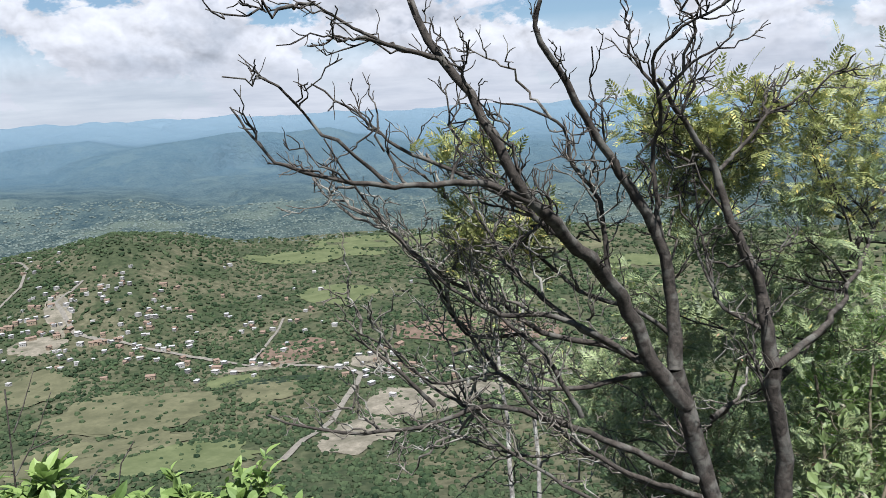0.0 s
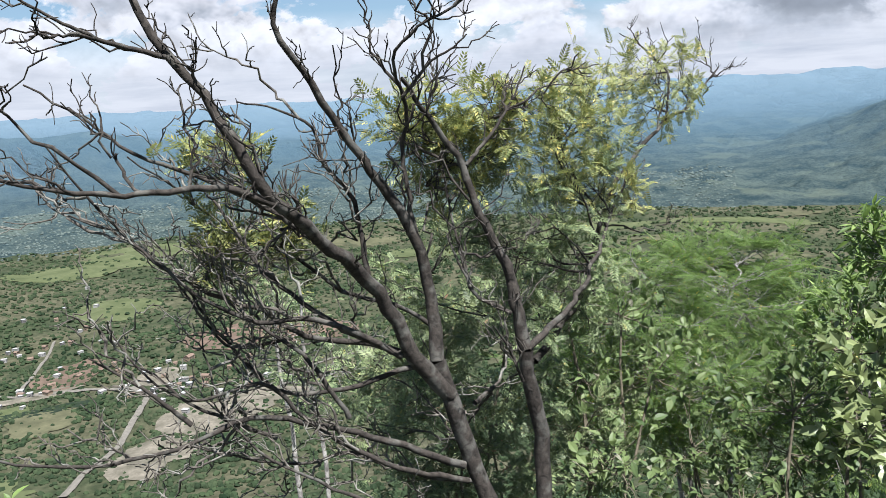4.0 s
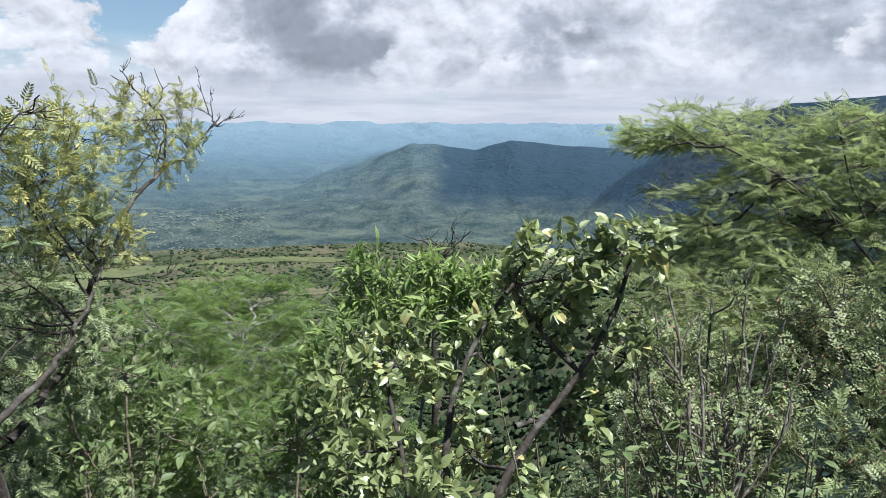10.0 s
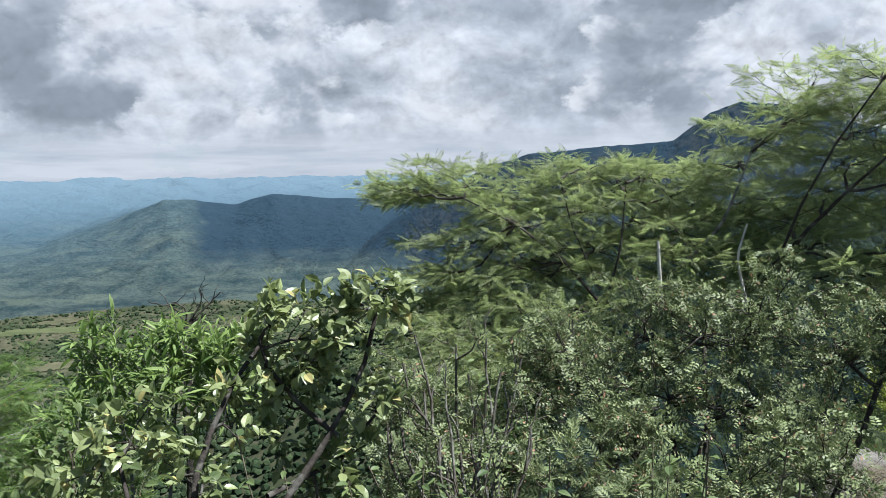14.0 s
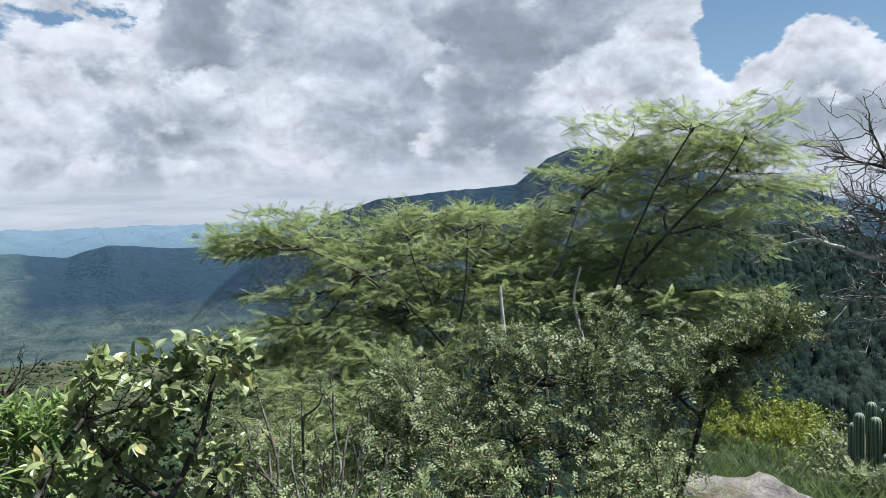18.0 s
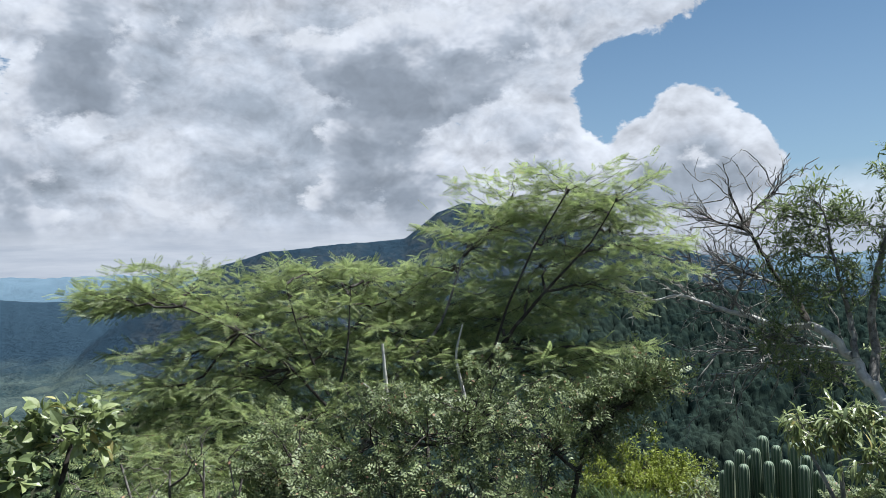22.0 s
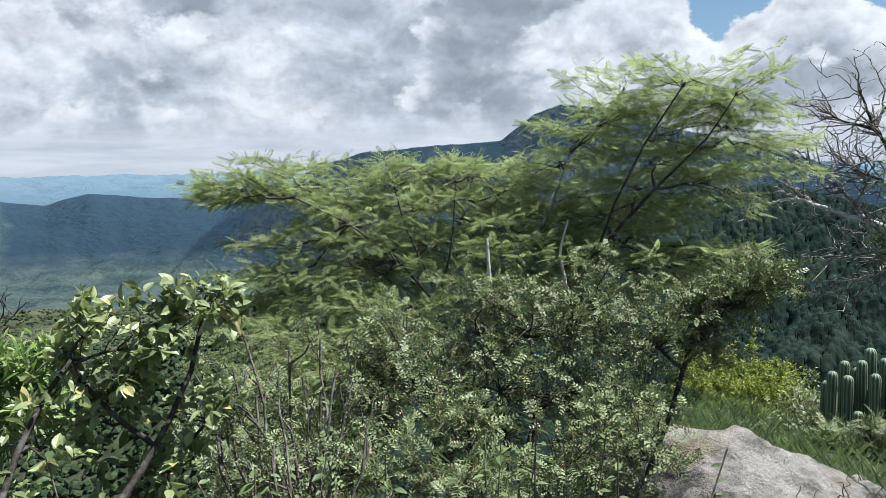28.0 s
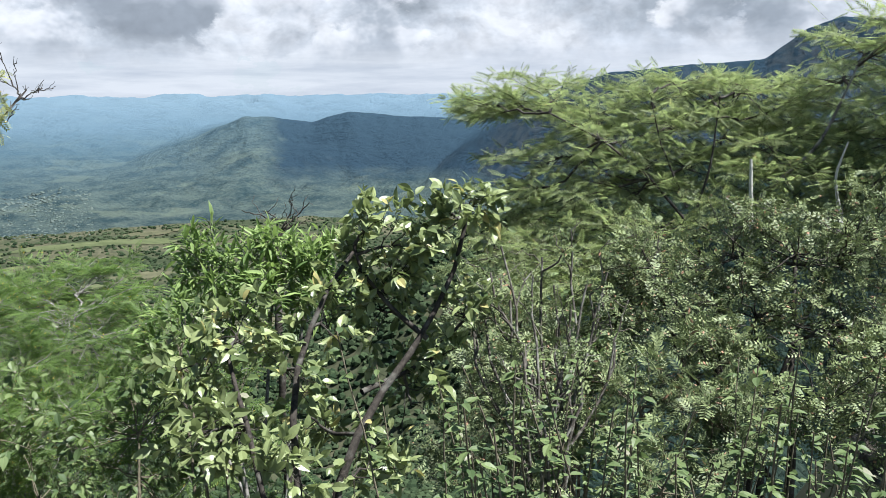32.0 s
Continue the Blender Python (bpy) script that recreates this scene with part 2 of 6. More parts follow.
def ground_material():
    mat, n = material("scrub_ground")
    where = n.add("ShaderNodeNewGeometry").outputs["Position"]
    near = n.noise(where, 3.0, 6.0, 0.65)
    wide = n.noise(where, 0.010, 6.0, 0.6)
    fine = n.noise(where, 0.11, 6.0, 0.62)
    tone = n.ramp(fine, (0.32, (0.01082, 0.01819, 0.008659)), (0.68, (0.03464, 0.0433, 0.02165)))
    tone = n.mix(n.map(wide, 0.42, 0.57, 0.05, 0.7), tone, n.ramp(fine, (0.35, (0.03897, 0.0368, 0.02165)), (0.7, (0.1039, 0.09528, 0.06278))))
    tone = n.mix(n.map(near, 0.45, 0.65, 0.0, 0.35), tone, (0.02165, 0.03247, 0.01299))
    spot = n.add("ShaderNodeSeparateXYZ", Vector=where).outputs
    # Cloud shade over the right-hand slope, painted into the ground as a darker tone.
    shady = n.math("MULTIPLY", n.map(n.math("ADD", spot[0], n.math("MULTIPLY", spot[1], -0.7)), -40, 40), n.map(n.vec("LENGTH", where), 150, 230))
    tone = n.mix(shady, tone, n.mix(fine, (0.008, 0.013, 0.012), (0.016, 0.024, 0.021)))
    finish(n, tone, 0.95, n.math("ADD", n.math("MULTIPLY", fine, 1.2), n.math("MULTIPLY", near, 0.06)), 0.18, 1.0, 0.1)
    return mat


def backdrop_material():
    """The country past two kilometres: woods and fields, with blue distance haze put into their base colour."""
    mat, n = material("hazed_distance")
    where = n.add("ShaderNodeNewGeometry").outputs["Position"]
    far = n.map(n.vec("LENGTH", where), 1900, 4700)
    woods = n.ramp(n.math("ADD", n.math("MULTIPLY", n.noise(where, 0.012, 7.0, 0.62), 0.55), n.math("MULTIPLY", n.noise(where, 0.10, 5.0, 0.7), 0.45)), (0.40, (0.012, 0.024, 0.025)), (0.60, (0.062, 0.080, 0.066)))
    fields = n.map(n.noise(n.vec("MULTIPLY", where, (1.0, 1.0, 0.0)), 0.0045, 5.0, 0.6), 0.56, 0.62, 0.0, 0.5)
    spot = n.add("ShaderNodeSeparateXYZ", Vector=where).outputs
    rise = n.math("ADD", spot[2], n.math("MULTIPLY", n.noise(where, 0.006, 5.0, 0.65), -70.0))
    # steep masks the cloud shadow on the mountain's right flank, painted as dark blue.
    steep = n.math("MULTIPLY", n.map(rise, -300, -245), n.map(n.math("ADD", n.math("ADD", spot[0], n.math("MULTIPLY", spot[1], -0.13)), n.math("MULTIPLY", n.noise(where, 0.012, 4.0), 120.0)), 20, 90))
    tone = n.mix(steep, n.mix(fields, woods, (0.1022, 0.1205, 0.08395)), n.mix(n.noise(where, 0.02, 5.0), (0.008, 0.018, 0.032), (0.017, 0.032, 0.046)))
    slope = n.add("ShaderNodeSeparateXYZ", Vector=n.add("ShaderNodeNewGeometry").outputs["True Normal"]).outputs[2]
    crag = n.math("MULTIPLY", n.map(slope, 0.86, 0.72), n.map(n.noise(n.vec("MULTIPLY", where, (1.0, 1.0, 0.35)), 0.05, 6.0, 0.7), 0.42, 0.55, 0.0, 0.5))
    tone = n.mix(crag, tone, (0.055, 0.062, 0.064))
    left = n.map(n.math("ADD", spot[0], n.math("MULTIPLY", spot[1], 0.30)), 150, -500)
    # Distance haze is painted in: the tone turns blue-grey with range, sooner on the left.
    haze_mix = n.math("MAXIMUM", n.map(far, 0.12, 0.72, 0.22, 0.92), n.math("MULTIPLY", left, n.map(far, 0.0, 0.5, 0.10, 0.72)))
    haze_mix = n.math("MULTIPLY", haze_mix, n.math("SUBTRACT", 1.0, n.math("MULTIPLY", steep, n.map(far, 0.45, 0.6, 0.5, 0.0))))
    tone = n.mix(haze_mix, tone, n.ramp(far, (0.0, (0.052, 0.077, 0.096)), (1.0, (0.10, 0.147, 0.187)), (0.5, (0.058, 0.098, 0.132))))
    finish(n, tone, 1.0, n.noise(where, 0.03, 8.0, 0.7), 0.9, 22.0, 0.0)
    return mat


M_FOREST = forest_material("scrub_forest", (0.011, 0.020, 0.011), (0.036, 0.052, 0.026), (0.042, 0.054, 0.030))
# Cloud shade and blue haze are put into this forest's base colour.
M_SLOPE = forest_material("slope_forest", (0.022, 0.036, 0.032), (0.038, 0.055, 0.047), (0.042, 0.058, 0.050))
# Paler and bluer than the near scrub: haze put into the woods' colour.
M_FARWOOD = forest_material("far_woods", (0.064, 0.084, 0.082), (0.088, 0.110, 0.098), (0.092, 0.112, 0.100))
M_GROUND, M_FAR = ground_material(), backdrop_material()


def soil_material(name, dark, light, scale=0.06):
    mat, n = material(name)
    where = n.add("ShaderNodeNewGeometry").outputs["Position"]
    a = n.noise(where, scale, 6.0, 0.65)
    finish(n, n.mix(n.map(n.noise(where, scale * 6, 4.0), 0.4, 0.7, 0.0, 0.5), n.ramp(a, (0.35, dark), (0.65, light)), dark), 0.95, a, 0.5, 0.5, 0.1)
    return mat


M_MEADOW = soil_material("meadow_grass", (0.044, 0.055, 0.0242), (0.0748, 0.08584, 0.0418), 0.03)
M_TILLED = soil_material("dry_field", (0.046, 0.048, 0.027), (0.084, 0.083, 0.048), 0.03)
M_RED = soil_material("red_earth", (0.0558, 0.0434, 0.031), (0.124, 0.0868, 0.0682), 0.03)
M_DUST = soil_material("pale_earth", (0.062, 0.0589, 0.0434), (0.155, 0.1395, 0.1116), 0.05)
M_ROAD = soil_material("pale_road", (0.085, 0.080, 0.068), (0.135, 0.126, 0.108), 0.2)
M_DARKWOOD = soil_material("dark_wood", (0.00744, 0.01364, 0.00868), (0.0186, 0.0279, 0.0155), 0.08)


# ---------------------------------------------------------------- meshes
def mesh_np(name, verts, faces, mat, smooth=True):
    """A mesh from arrays: verts (n, 3), faces (m, k)."""
    mesh = bpy.data.meshes.new(name)
    verts, faces = np.asarray(verts, np.float32), np.asarray(faces, np.int32)
    k = faces.shape[1]
    mesh.vertices.add(len(verts))
    mesh.vertices.foreach_set("co", verts.ravel())
    mesh.loops.add(faces.size)
    mesh.loops.foreach_set("vertex_index", faces.ravel())
    mesh.polygons.add(len(faces))
    mesh.polygons.foreach_set("loop_start", np.arange(len(faces), dtype=np.int32) * k)
    mesh.polygons.foreach_set("use_smooth", np.full(len(faces), smooth))
    mesh.materials.append(mat)
    mesh.update(calc_edges=True)
    return mesh


def fractal(x, y, octaves=5, seed=0):
    """Cheap value noise on arrays, about -1 to 1."""
    total, gain = np.zeros(np.broadcast(x, y).shape), 1.0
    for o in range(octaves):
        xi, yi = np.floor(x).astype(np.int64), np.floor(y).astype(np.int64)
        fx, fy = x - xi, y - yi
        fx, fy = fx * fx * (3 - 2 * fx), fy * fy * (3 - 2 * fy)

        def corner(i, j):
            h = (i * 374761393 + j * 668265263 + (seed + o * 31) * 974634777) & 0x7FFFFFFF
            h = ((h ^ (h >> 13)) * 1274126177) & 0x7FFFFFFF
            return ((h ^ (h >> 16)) & 0xFFFF) / 32768.0 - 1.0

        total += gain * ((corner(xi, yi) * (1 - fx) + corner(xi + 1, yi) * fx) * (1 - fy) + (corner(xi, yi + 1) * (1 - fx) + corner(xi + 1, yi + 1) * fx) * fy)
        x, y, gain = x * 2.03 + 5.2, y * 2.03 + 1.3, gain * 0.5
    return total * 0.6


# ---------------------------------------------------------------- the country
SLOPE_R = np.array([0, 1.5, 3, 6, 10, 30, 100, 300, 450, 600, 800, 1500, 2000, 2600, 3300, 4000, 4600, 4900])
SLOPE_Z = np.array([-1.6, -1.75, -2.9, -5.2, -7.8, -22, -75, -190, -250, -285, -300, -300, -288, -258, -200, -120, -30, 12])
LEDGE_R = np.array([0, 3, 7, 12, 20, 30, 60])
LEDGE_Z = np.array([-1.6, -1.65, -2.45, -3.7, -5.2, -10, -42])
# crest lines: turn to the left of +y and height in degrees, how far the crest stands and where its foot begins
RIDGES = (
    ((9, 6.7, 2.6, -1.6, -5.3, -7.4, -10.1, -12.8, -15.4, -20.4, -22.6, -25.1, -32, -38), (-5.7, -5.1, -4.2, -2.9, -1.3, -1.4, -1.8, -1.1, -1.3, -1.7, -1.6, -0.9, -0.6, -0.8), 3000, 2150, 3),
    ((-17, -21, -25.6, -28.1, -31.6, -38.3, -41.6, -44, -46, -49.1, -53.9, -59.4, -61.7, -65, -75), (-6.8, -3.8, -1.0, 0.5, 1.5, 2.0, 2.2, 4.0, 4.7, 4.3, 2.7, 1.3, 0.7, -0.5, -3), 2350, 1920, 5),
    ((6, -12, -20, -30, -40, -48, -53.7, -60.8, -66.4, -75, -95), (-24, -15, -10.5, -7.0, -4.0, -2.4, -2.1, -1.7, -3.2, -3.5, -4), 620, 240, 9),
    ((-60, -62.8, -64.7, -66.1, -67.1, -73.6, -90), (-1, 0.2, 0.3, -0.4, -0.9, -0.6, -1), 3600, 2900, 12),
    ((66, 62.3, 59.4, 55.5, 52.8, 49.5, 47.1, 43.1, 38, 32), (-2.2, -1.7, -1.4, -0.9, -1.2, -0.9, -1.6, -2.4, -2.5, -3), 3350, 3080, 15),
    ((85, 70.8, 67.5, 65.5, 62.3, 60), (-1.2, -1.5, -1.1, -1.1, -1.7, -2.2), 3700, 3450, 18),
    ((75, 68.5, 64.8, 60.1, 55.6, 51), (-10, -9.0, -7.8, -8.8, -10.6, -11.6), 1550, 1050, 21),
    ((80, 71.2, 62.7, 59.8, 56.8, 50, 46), (-4.6, -4.5, -5.1, -5.9, -6.2, -7.0, -7.8), 2500, 2150, 24),
)


def height(az, r):
    """The ground's height at a turn in degrees and a distance, both arrays."""
    az, r = np.broadcast_arrays(np.asarray(az, float), np.asarray(r, float))
    x, y = -r * np.sin(np.radians(az)), r * np.cos(np.radians(az))
    z = np.interp(r, SLOPE_R, SLOPE_Z)
    side = np.clip((-az - 38) / 14, 0, 1) * np.clip((46 - r) / 18, 0, 1)
    side = np.where(np.abs(az) > 100, np.clip((60 - r) / 30, 0, 1), side)
    z = z * (1 - side) + np.interp(r, LEDGE_R, LEDGE_Z) * side
    rough = fractal(x / 140, y / 140, 5, 2)
    z = z + rough * np.interp(r, (20, 200, 700, 1800, 2300, 2900, 4200, 4900), (0, 7, 9, 10, 26, 14, 14, 22)) + fractal(x / 1.7, y / 1.7, 4, 7) * np.interp(r, (0, 2, 12, 60), (0.03, 0.1, 0.25, 0.6))
    for turn, crest, stands, foot, seed in RIDGES:
        t, c = np.array(turn[::-1], float), np.array(crest[::-1], float)
        gully = fractal(x / (0.11 * stands), y / (0.11 * stands), 4, seed)
        at = stands * (1 + 0.05 * fractal(az * 0.09, az * 0, 2, seed + 1))
        top = np.interp(az, t, c) + 0.09 * fractal(az * 0.9, az * 0, 3, seed + 2)
        top = at * np.tan(np.radians(top))
        begin = foot * (1 + 0.10 * fractal(az * 0.16, az * 0, 3, seed + 3))
        begin = np.minimum(begin, at * 0.96)
        up = np.clip((r - begin) / (at - begin), 0, 1)
        bulge = np.clip(up * (1 - up) * 4, 0, 1)
        up = np.clip(up + 0.17 * gully * bulge, 0, 1)
        down = np.clip((r - at) / (0.55 * at), 0, 1)
        shape = np.where(r < at, up ** 1.25, 1 - down * down * (3 - 2 * down))
        edge = np.clip(np.minimum(az - t[0], t[-1] - az) / 2.2 + 1, 0, 1)
        z = np.maximum(z, z + (top - z) * shape * edge)
    return z


def xyz(az, r, lift=0.0):
    az, r = np.broadcast_arrays(np.asarray(az, float), np.asarray(r, float))
    return np.stack([-r * np.sin(np.radians(az)), r * np.cos(np.radians(az)), height(az, r) + lift], -1)


def sheet(name, turns, radii, mat, closed=True):
    verts = xyz(turns[:, None], radii[None]).reshape(-1, 3)
    a, b = len(turns), len(radii)
    i, j = np.meshgrid(np.arange(a if closed else a - 1), np.arange(b - 1), indexing="ij")
    nxt = (i + 1) % a
    quads = np.stack([i * b + j, i * b + j + 1, nxt * b + j + 1, nxt * b + j], -1).reshape(-1, 4)
    return new(name, mesh_np(name, verts, quads, mat))


TURNS = np.concatenate([np.arange(-84, 84, 0.22), np.arange(84, 276, 3.0)])
BREAK = 1900.0
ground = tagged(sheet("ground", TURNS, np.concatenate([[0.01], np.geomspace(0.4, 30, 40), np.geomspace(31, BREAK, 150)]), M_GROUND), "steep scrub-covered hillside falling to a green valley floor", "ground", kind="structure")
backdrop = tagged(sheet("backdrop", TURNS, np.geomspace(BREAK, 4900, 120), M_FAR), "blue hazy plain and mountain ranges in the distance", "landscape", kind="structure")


# ---------------------------------------------------------------- scrub on the slopes, fields, roads, village
def icosa():
    g = (1 + 5 ** 0.5) / 2
    v = np.array([(-1, g, 0), (1, g, 0), (-1, -g, 0), (1, -g, 0), (0, -1, g), (0, 1, g), (0, -1, -g), (0, 1, -g), (g, 0, -1), (g, 0, 1), (-g, 0, -1), (-g, 0, 1)], float)
    f = [(0, 11, 5), (0, 5, 1), (0, 1, 7), (0, 7, 10), (0, 10, 11), (1, 5, 9), (5, 11, 4), (11, 10, 2), (10, 7, 6), (7, 1, 8),
         (3, 9, 4), (3, 4, 2), (3, 2, 6), (3, 6, 8), (3, 8, 9), (4, 9, 5), (2, 4, 11), (6, 2, 10), (8, 6, 7), (9, 8, 1)]
    return v / np.linalg.norm(v[0]), np.array(f)


# clearings: turn, distance, half width across, half depth, in metres
CLEARINGS = (
    ("meadow", M_MEADOW, 49.6, 1290, 62, 75), ("meadow", M_MEADOW, 52.0, 1640, 130, 60), ("meadow", M_MEADOW, 46.5, 1760, 150, 70), ("meadow", M_MEADOW, 41, 1780, 110, 60),
    ("tilled_field", M_TILLED, 63.0, 830, 60, 60), ("tilled_field", M_TILLED, 66.8, 850, 52, 65), ("tilled_field", M_TILLED, 69.5, 740, 55, 40), ("tilled_field", M_TILLED, 64.5, 735, 45, 30),
    ("meadow", M_MEADOW, 61.5, 675, 66, 34), ("tilled_field", M_TILLED, 55.5, 840, 34, 40), ("meadow", M_MEADOW, 58.0, 905, 28, 22),
    ("bare_earth", M_RED, 53.0, 1000, 38, 45), ("bare_earth", M_RED, 42.0, 1040, 62, 60), ("bare_earth", M_RED, 35.5, 1010, 45, 42), ("bare_earth", M_DUST, 49.0, 680, 36, 44),
    ("bare_earth", M_DUST, 44.5, 760, 50, 48), ("bare_earth", M_DUST, 39.5, 800, 45, 30), ("bare_earth", M_DUST, 68.8, 1270, 16, 90), ("bare_earth", M_DUST, 70.5, 1160, 34, 35), ("bare_earth", M_DUST, 55.5, 945, 45, 14),
    ("tilled_field", M_TILLED, 71.5, 1000, 50, 60), ("dark_wood", M_DARKWOOD, 55.3, 885, 56, 14), ("bare_earth", M_DUST, 47.5, 905, 26, 30),
    ("meadow", M_MEADOW, 5.0, 1720, 150, 34), ("tilled_field", M_TILLED, 9.5, 1560, 80, 34), ("meadow", M_MEADOW, 12.0, 1450, 70, 30), ("tilled_field", M_TILLED, 2.0, 1380, 60, 26), ("meadow", M_MEADOW, 7.0, 1330, 60, 26),
    ("meadow", M_MEADOW, 15.0, 1700, 120, 40), ("tilled_field", M_TILLED, 1.8, 1810, 70, 22), ("meadow", M_MEADOW, 20.0, 1600, 110, 45), ("meadow", M_MEADOW, -2.5, 1180, 40, 25),
    ("meadow", M_MEADOW, 27.0, 1500, 90, 45), ("meadow", M_MEADOW, -10.0, 1150, 40, 24), ("tilled_field", M_TILLED, 33.0, 1650, 110, 40), ("meadow", M_MEADOW, 12.0, 760, 35, 40), ("meadow", M_MEADOW, 1.0, 640, 25, 25))
ROADS = (((54.9, 640), (52.8, 690), (50.8, 735), (49.3, 800), (48.3, 860), (49.4, 900), (52.0, 925), (56.6, 960), (60.5, 1020), (63.9, 1090), (68.0, 1190), (68.9, 1330), (67.0, 1400)),
         ((74, 1300), (70.8, 1450), (70.2, 1560), (70.6, 1680), (72.0, 1780)), ((48.4, 860), (44, 850), (38, 880), (31, 930)), ((56.6, 960), (54.5, 1080), (53.8, 1160)))


def inside(az, r, grow=1.0):
    """Whether places lie in a clearing or on a road."""
    hit = np.zeros(np.shape(az), bool)
    for _, mat, a, rr, w, d in CLEARINGS:
        if mat not in (M_DARKWOOD, M_RED):
            hit |= (((az - a) * np.pi / 180 * rr / w) ** 2 + ((r - rr) / d) ** 2) < grow
    for road in ROADS:
        for (a0, r0), (a1, r1) in zip(road, road[1:]):
            t = np.linspace(0, 1, 12)
            for a, rr in zip(a0 + (a1 - a0) * t, r0 + (r1 - r0) * t):
                hit |= (((az - a) * np.pi / 180 * rr) ** 2 + (r - rr) ** 2) < 30
    return hit


for name, mat, a, rr, w, d in CLEARINGS:
    u = np.linspace(0, 2 * np.pi, 40, endpoint=False)
    ring = 1 + 0.55 * fractal(np.cos(u) * 1.3 + a, np.sin(u) * 1.3 + rr, 3, 5)
    s = np.linspace(0, 1, 7)
    az = a + np.degrees(w / rr) * np.outer(s, np.cos(u) * ring)
    r = rr + d * np.outer(s, np.sin(u) * ring)
    r, verts = np.minimum(r, BREAK - 6), None
    verts = xyz(az, r, 0.9).reshape(-1, 3)
    i, j = np.meshgrid(np.arange(6), np.arange(40), indexing="ij")
    quads = np.stack([i * 40 + j, (i + 1) * 40 + j, (i + 1) * 40 + (j + 1) % 40, i * 40 + (j + 1) % 40], -1).reshape(-1, 4)
    tagged(new(name, mesh_np(name, verts, quads, mat)), {"meadow": "pale green open meadow in the valley", "tilled_field": "dry yellowish tilled field in the valley",
           "bare_earth": "bare eroded earth among the scrub", "dark_wood": "dark shaded wood along the river"}[name], "field", kind="structure")
for road, width in zip(ROADS, (3.4, 2.6, 2.0, 2.0)):
    a, r = np.array(road, float).T
    t = np.linspace(0, len(a) - 1, 12 * len(a))
    a, r = np.interp(t, np.arange(len(a)), a), np.interp(t, np.arange(len(r)), r)
    p = np.stack([-r * np.sin(np.radians(a)), r * np.cos(np.radians(a))], -1)
    along = np.gradient(p, axis=0)
    side = np.stack([-along[:, 1], along[:, 0]], -1) / np.linalg.norm(along, axis=1)[:, None]
    rows = [p + side * o for o in (-width, -width / 3, width / 3, width)]
    verts = np.concatenate([xyz(np.degrees(np.arctan2(-q[:, 0], q[:, 1])), np.hypot(*q.T), 1.3) for q in rows])
    k, m = np.meshgrid(np.arange(3), np.arange(len(a) - 1), indexing="ij")
    n0 = len(a)
    tagged(new("road", mesh_np("road", verts, np.stack([k * n0 + m, k * n0 + m + 1, (k + 1) * n0 + m + 1, (k + 1) * n0 + m], -1).reshape(-1, 4), M_ROAD)), "pale unpaved road winding through the valley", "road", kind="structure")

rng = np.random.default_rng(4)


def clump(rng, count, leaf, tall):
    """A crown of small tilted leaf clumps round a dome: one triangle each."""
    d = rng.normal(0, 1, (count, 3))
    d[:, 2] = np.abs(d[:, 2]) * 1.1 - 0.25
    d /= np.linalg.norm(d, axis=1)[:, None]
    lump = 1 + 0.22 * np.sin(d[:, 0] * 5 + rng.uniform(0, 6)) * np.cos(d[:, 1] * 5 + rng.uniform(0, 6))
    c = d * (rng.uniform(0.62, 1.0, count) * lump)[:, None]
    out = d + rng.normal(0, 0.55, d.shape)
    out /= np.linalg.norm(out, axis=1)[:, None]
    a = np.cross(out, rng.normal(0, 1, d.shape))
    a /= np.linalg.norm(a, axis=1)[:, None]
    b = np.cross(out, a)
    w = (leaf * rng.uniform(0.6, 1.5, count))[:, None]
    v = np.stack([c + a * w, c - a * w * 0.6 + b * w * 0.9, c - a * w * 0.5 - b * w * 0.8], 1).reshape(-1, 3)
    v[:, 2] = v[:, 2] * tall + 0.25 * tall
    return v, np.arange(3 * count).reshape(-1, 3)


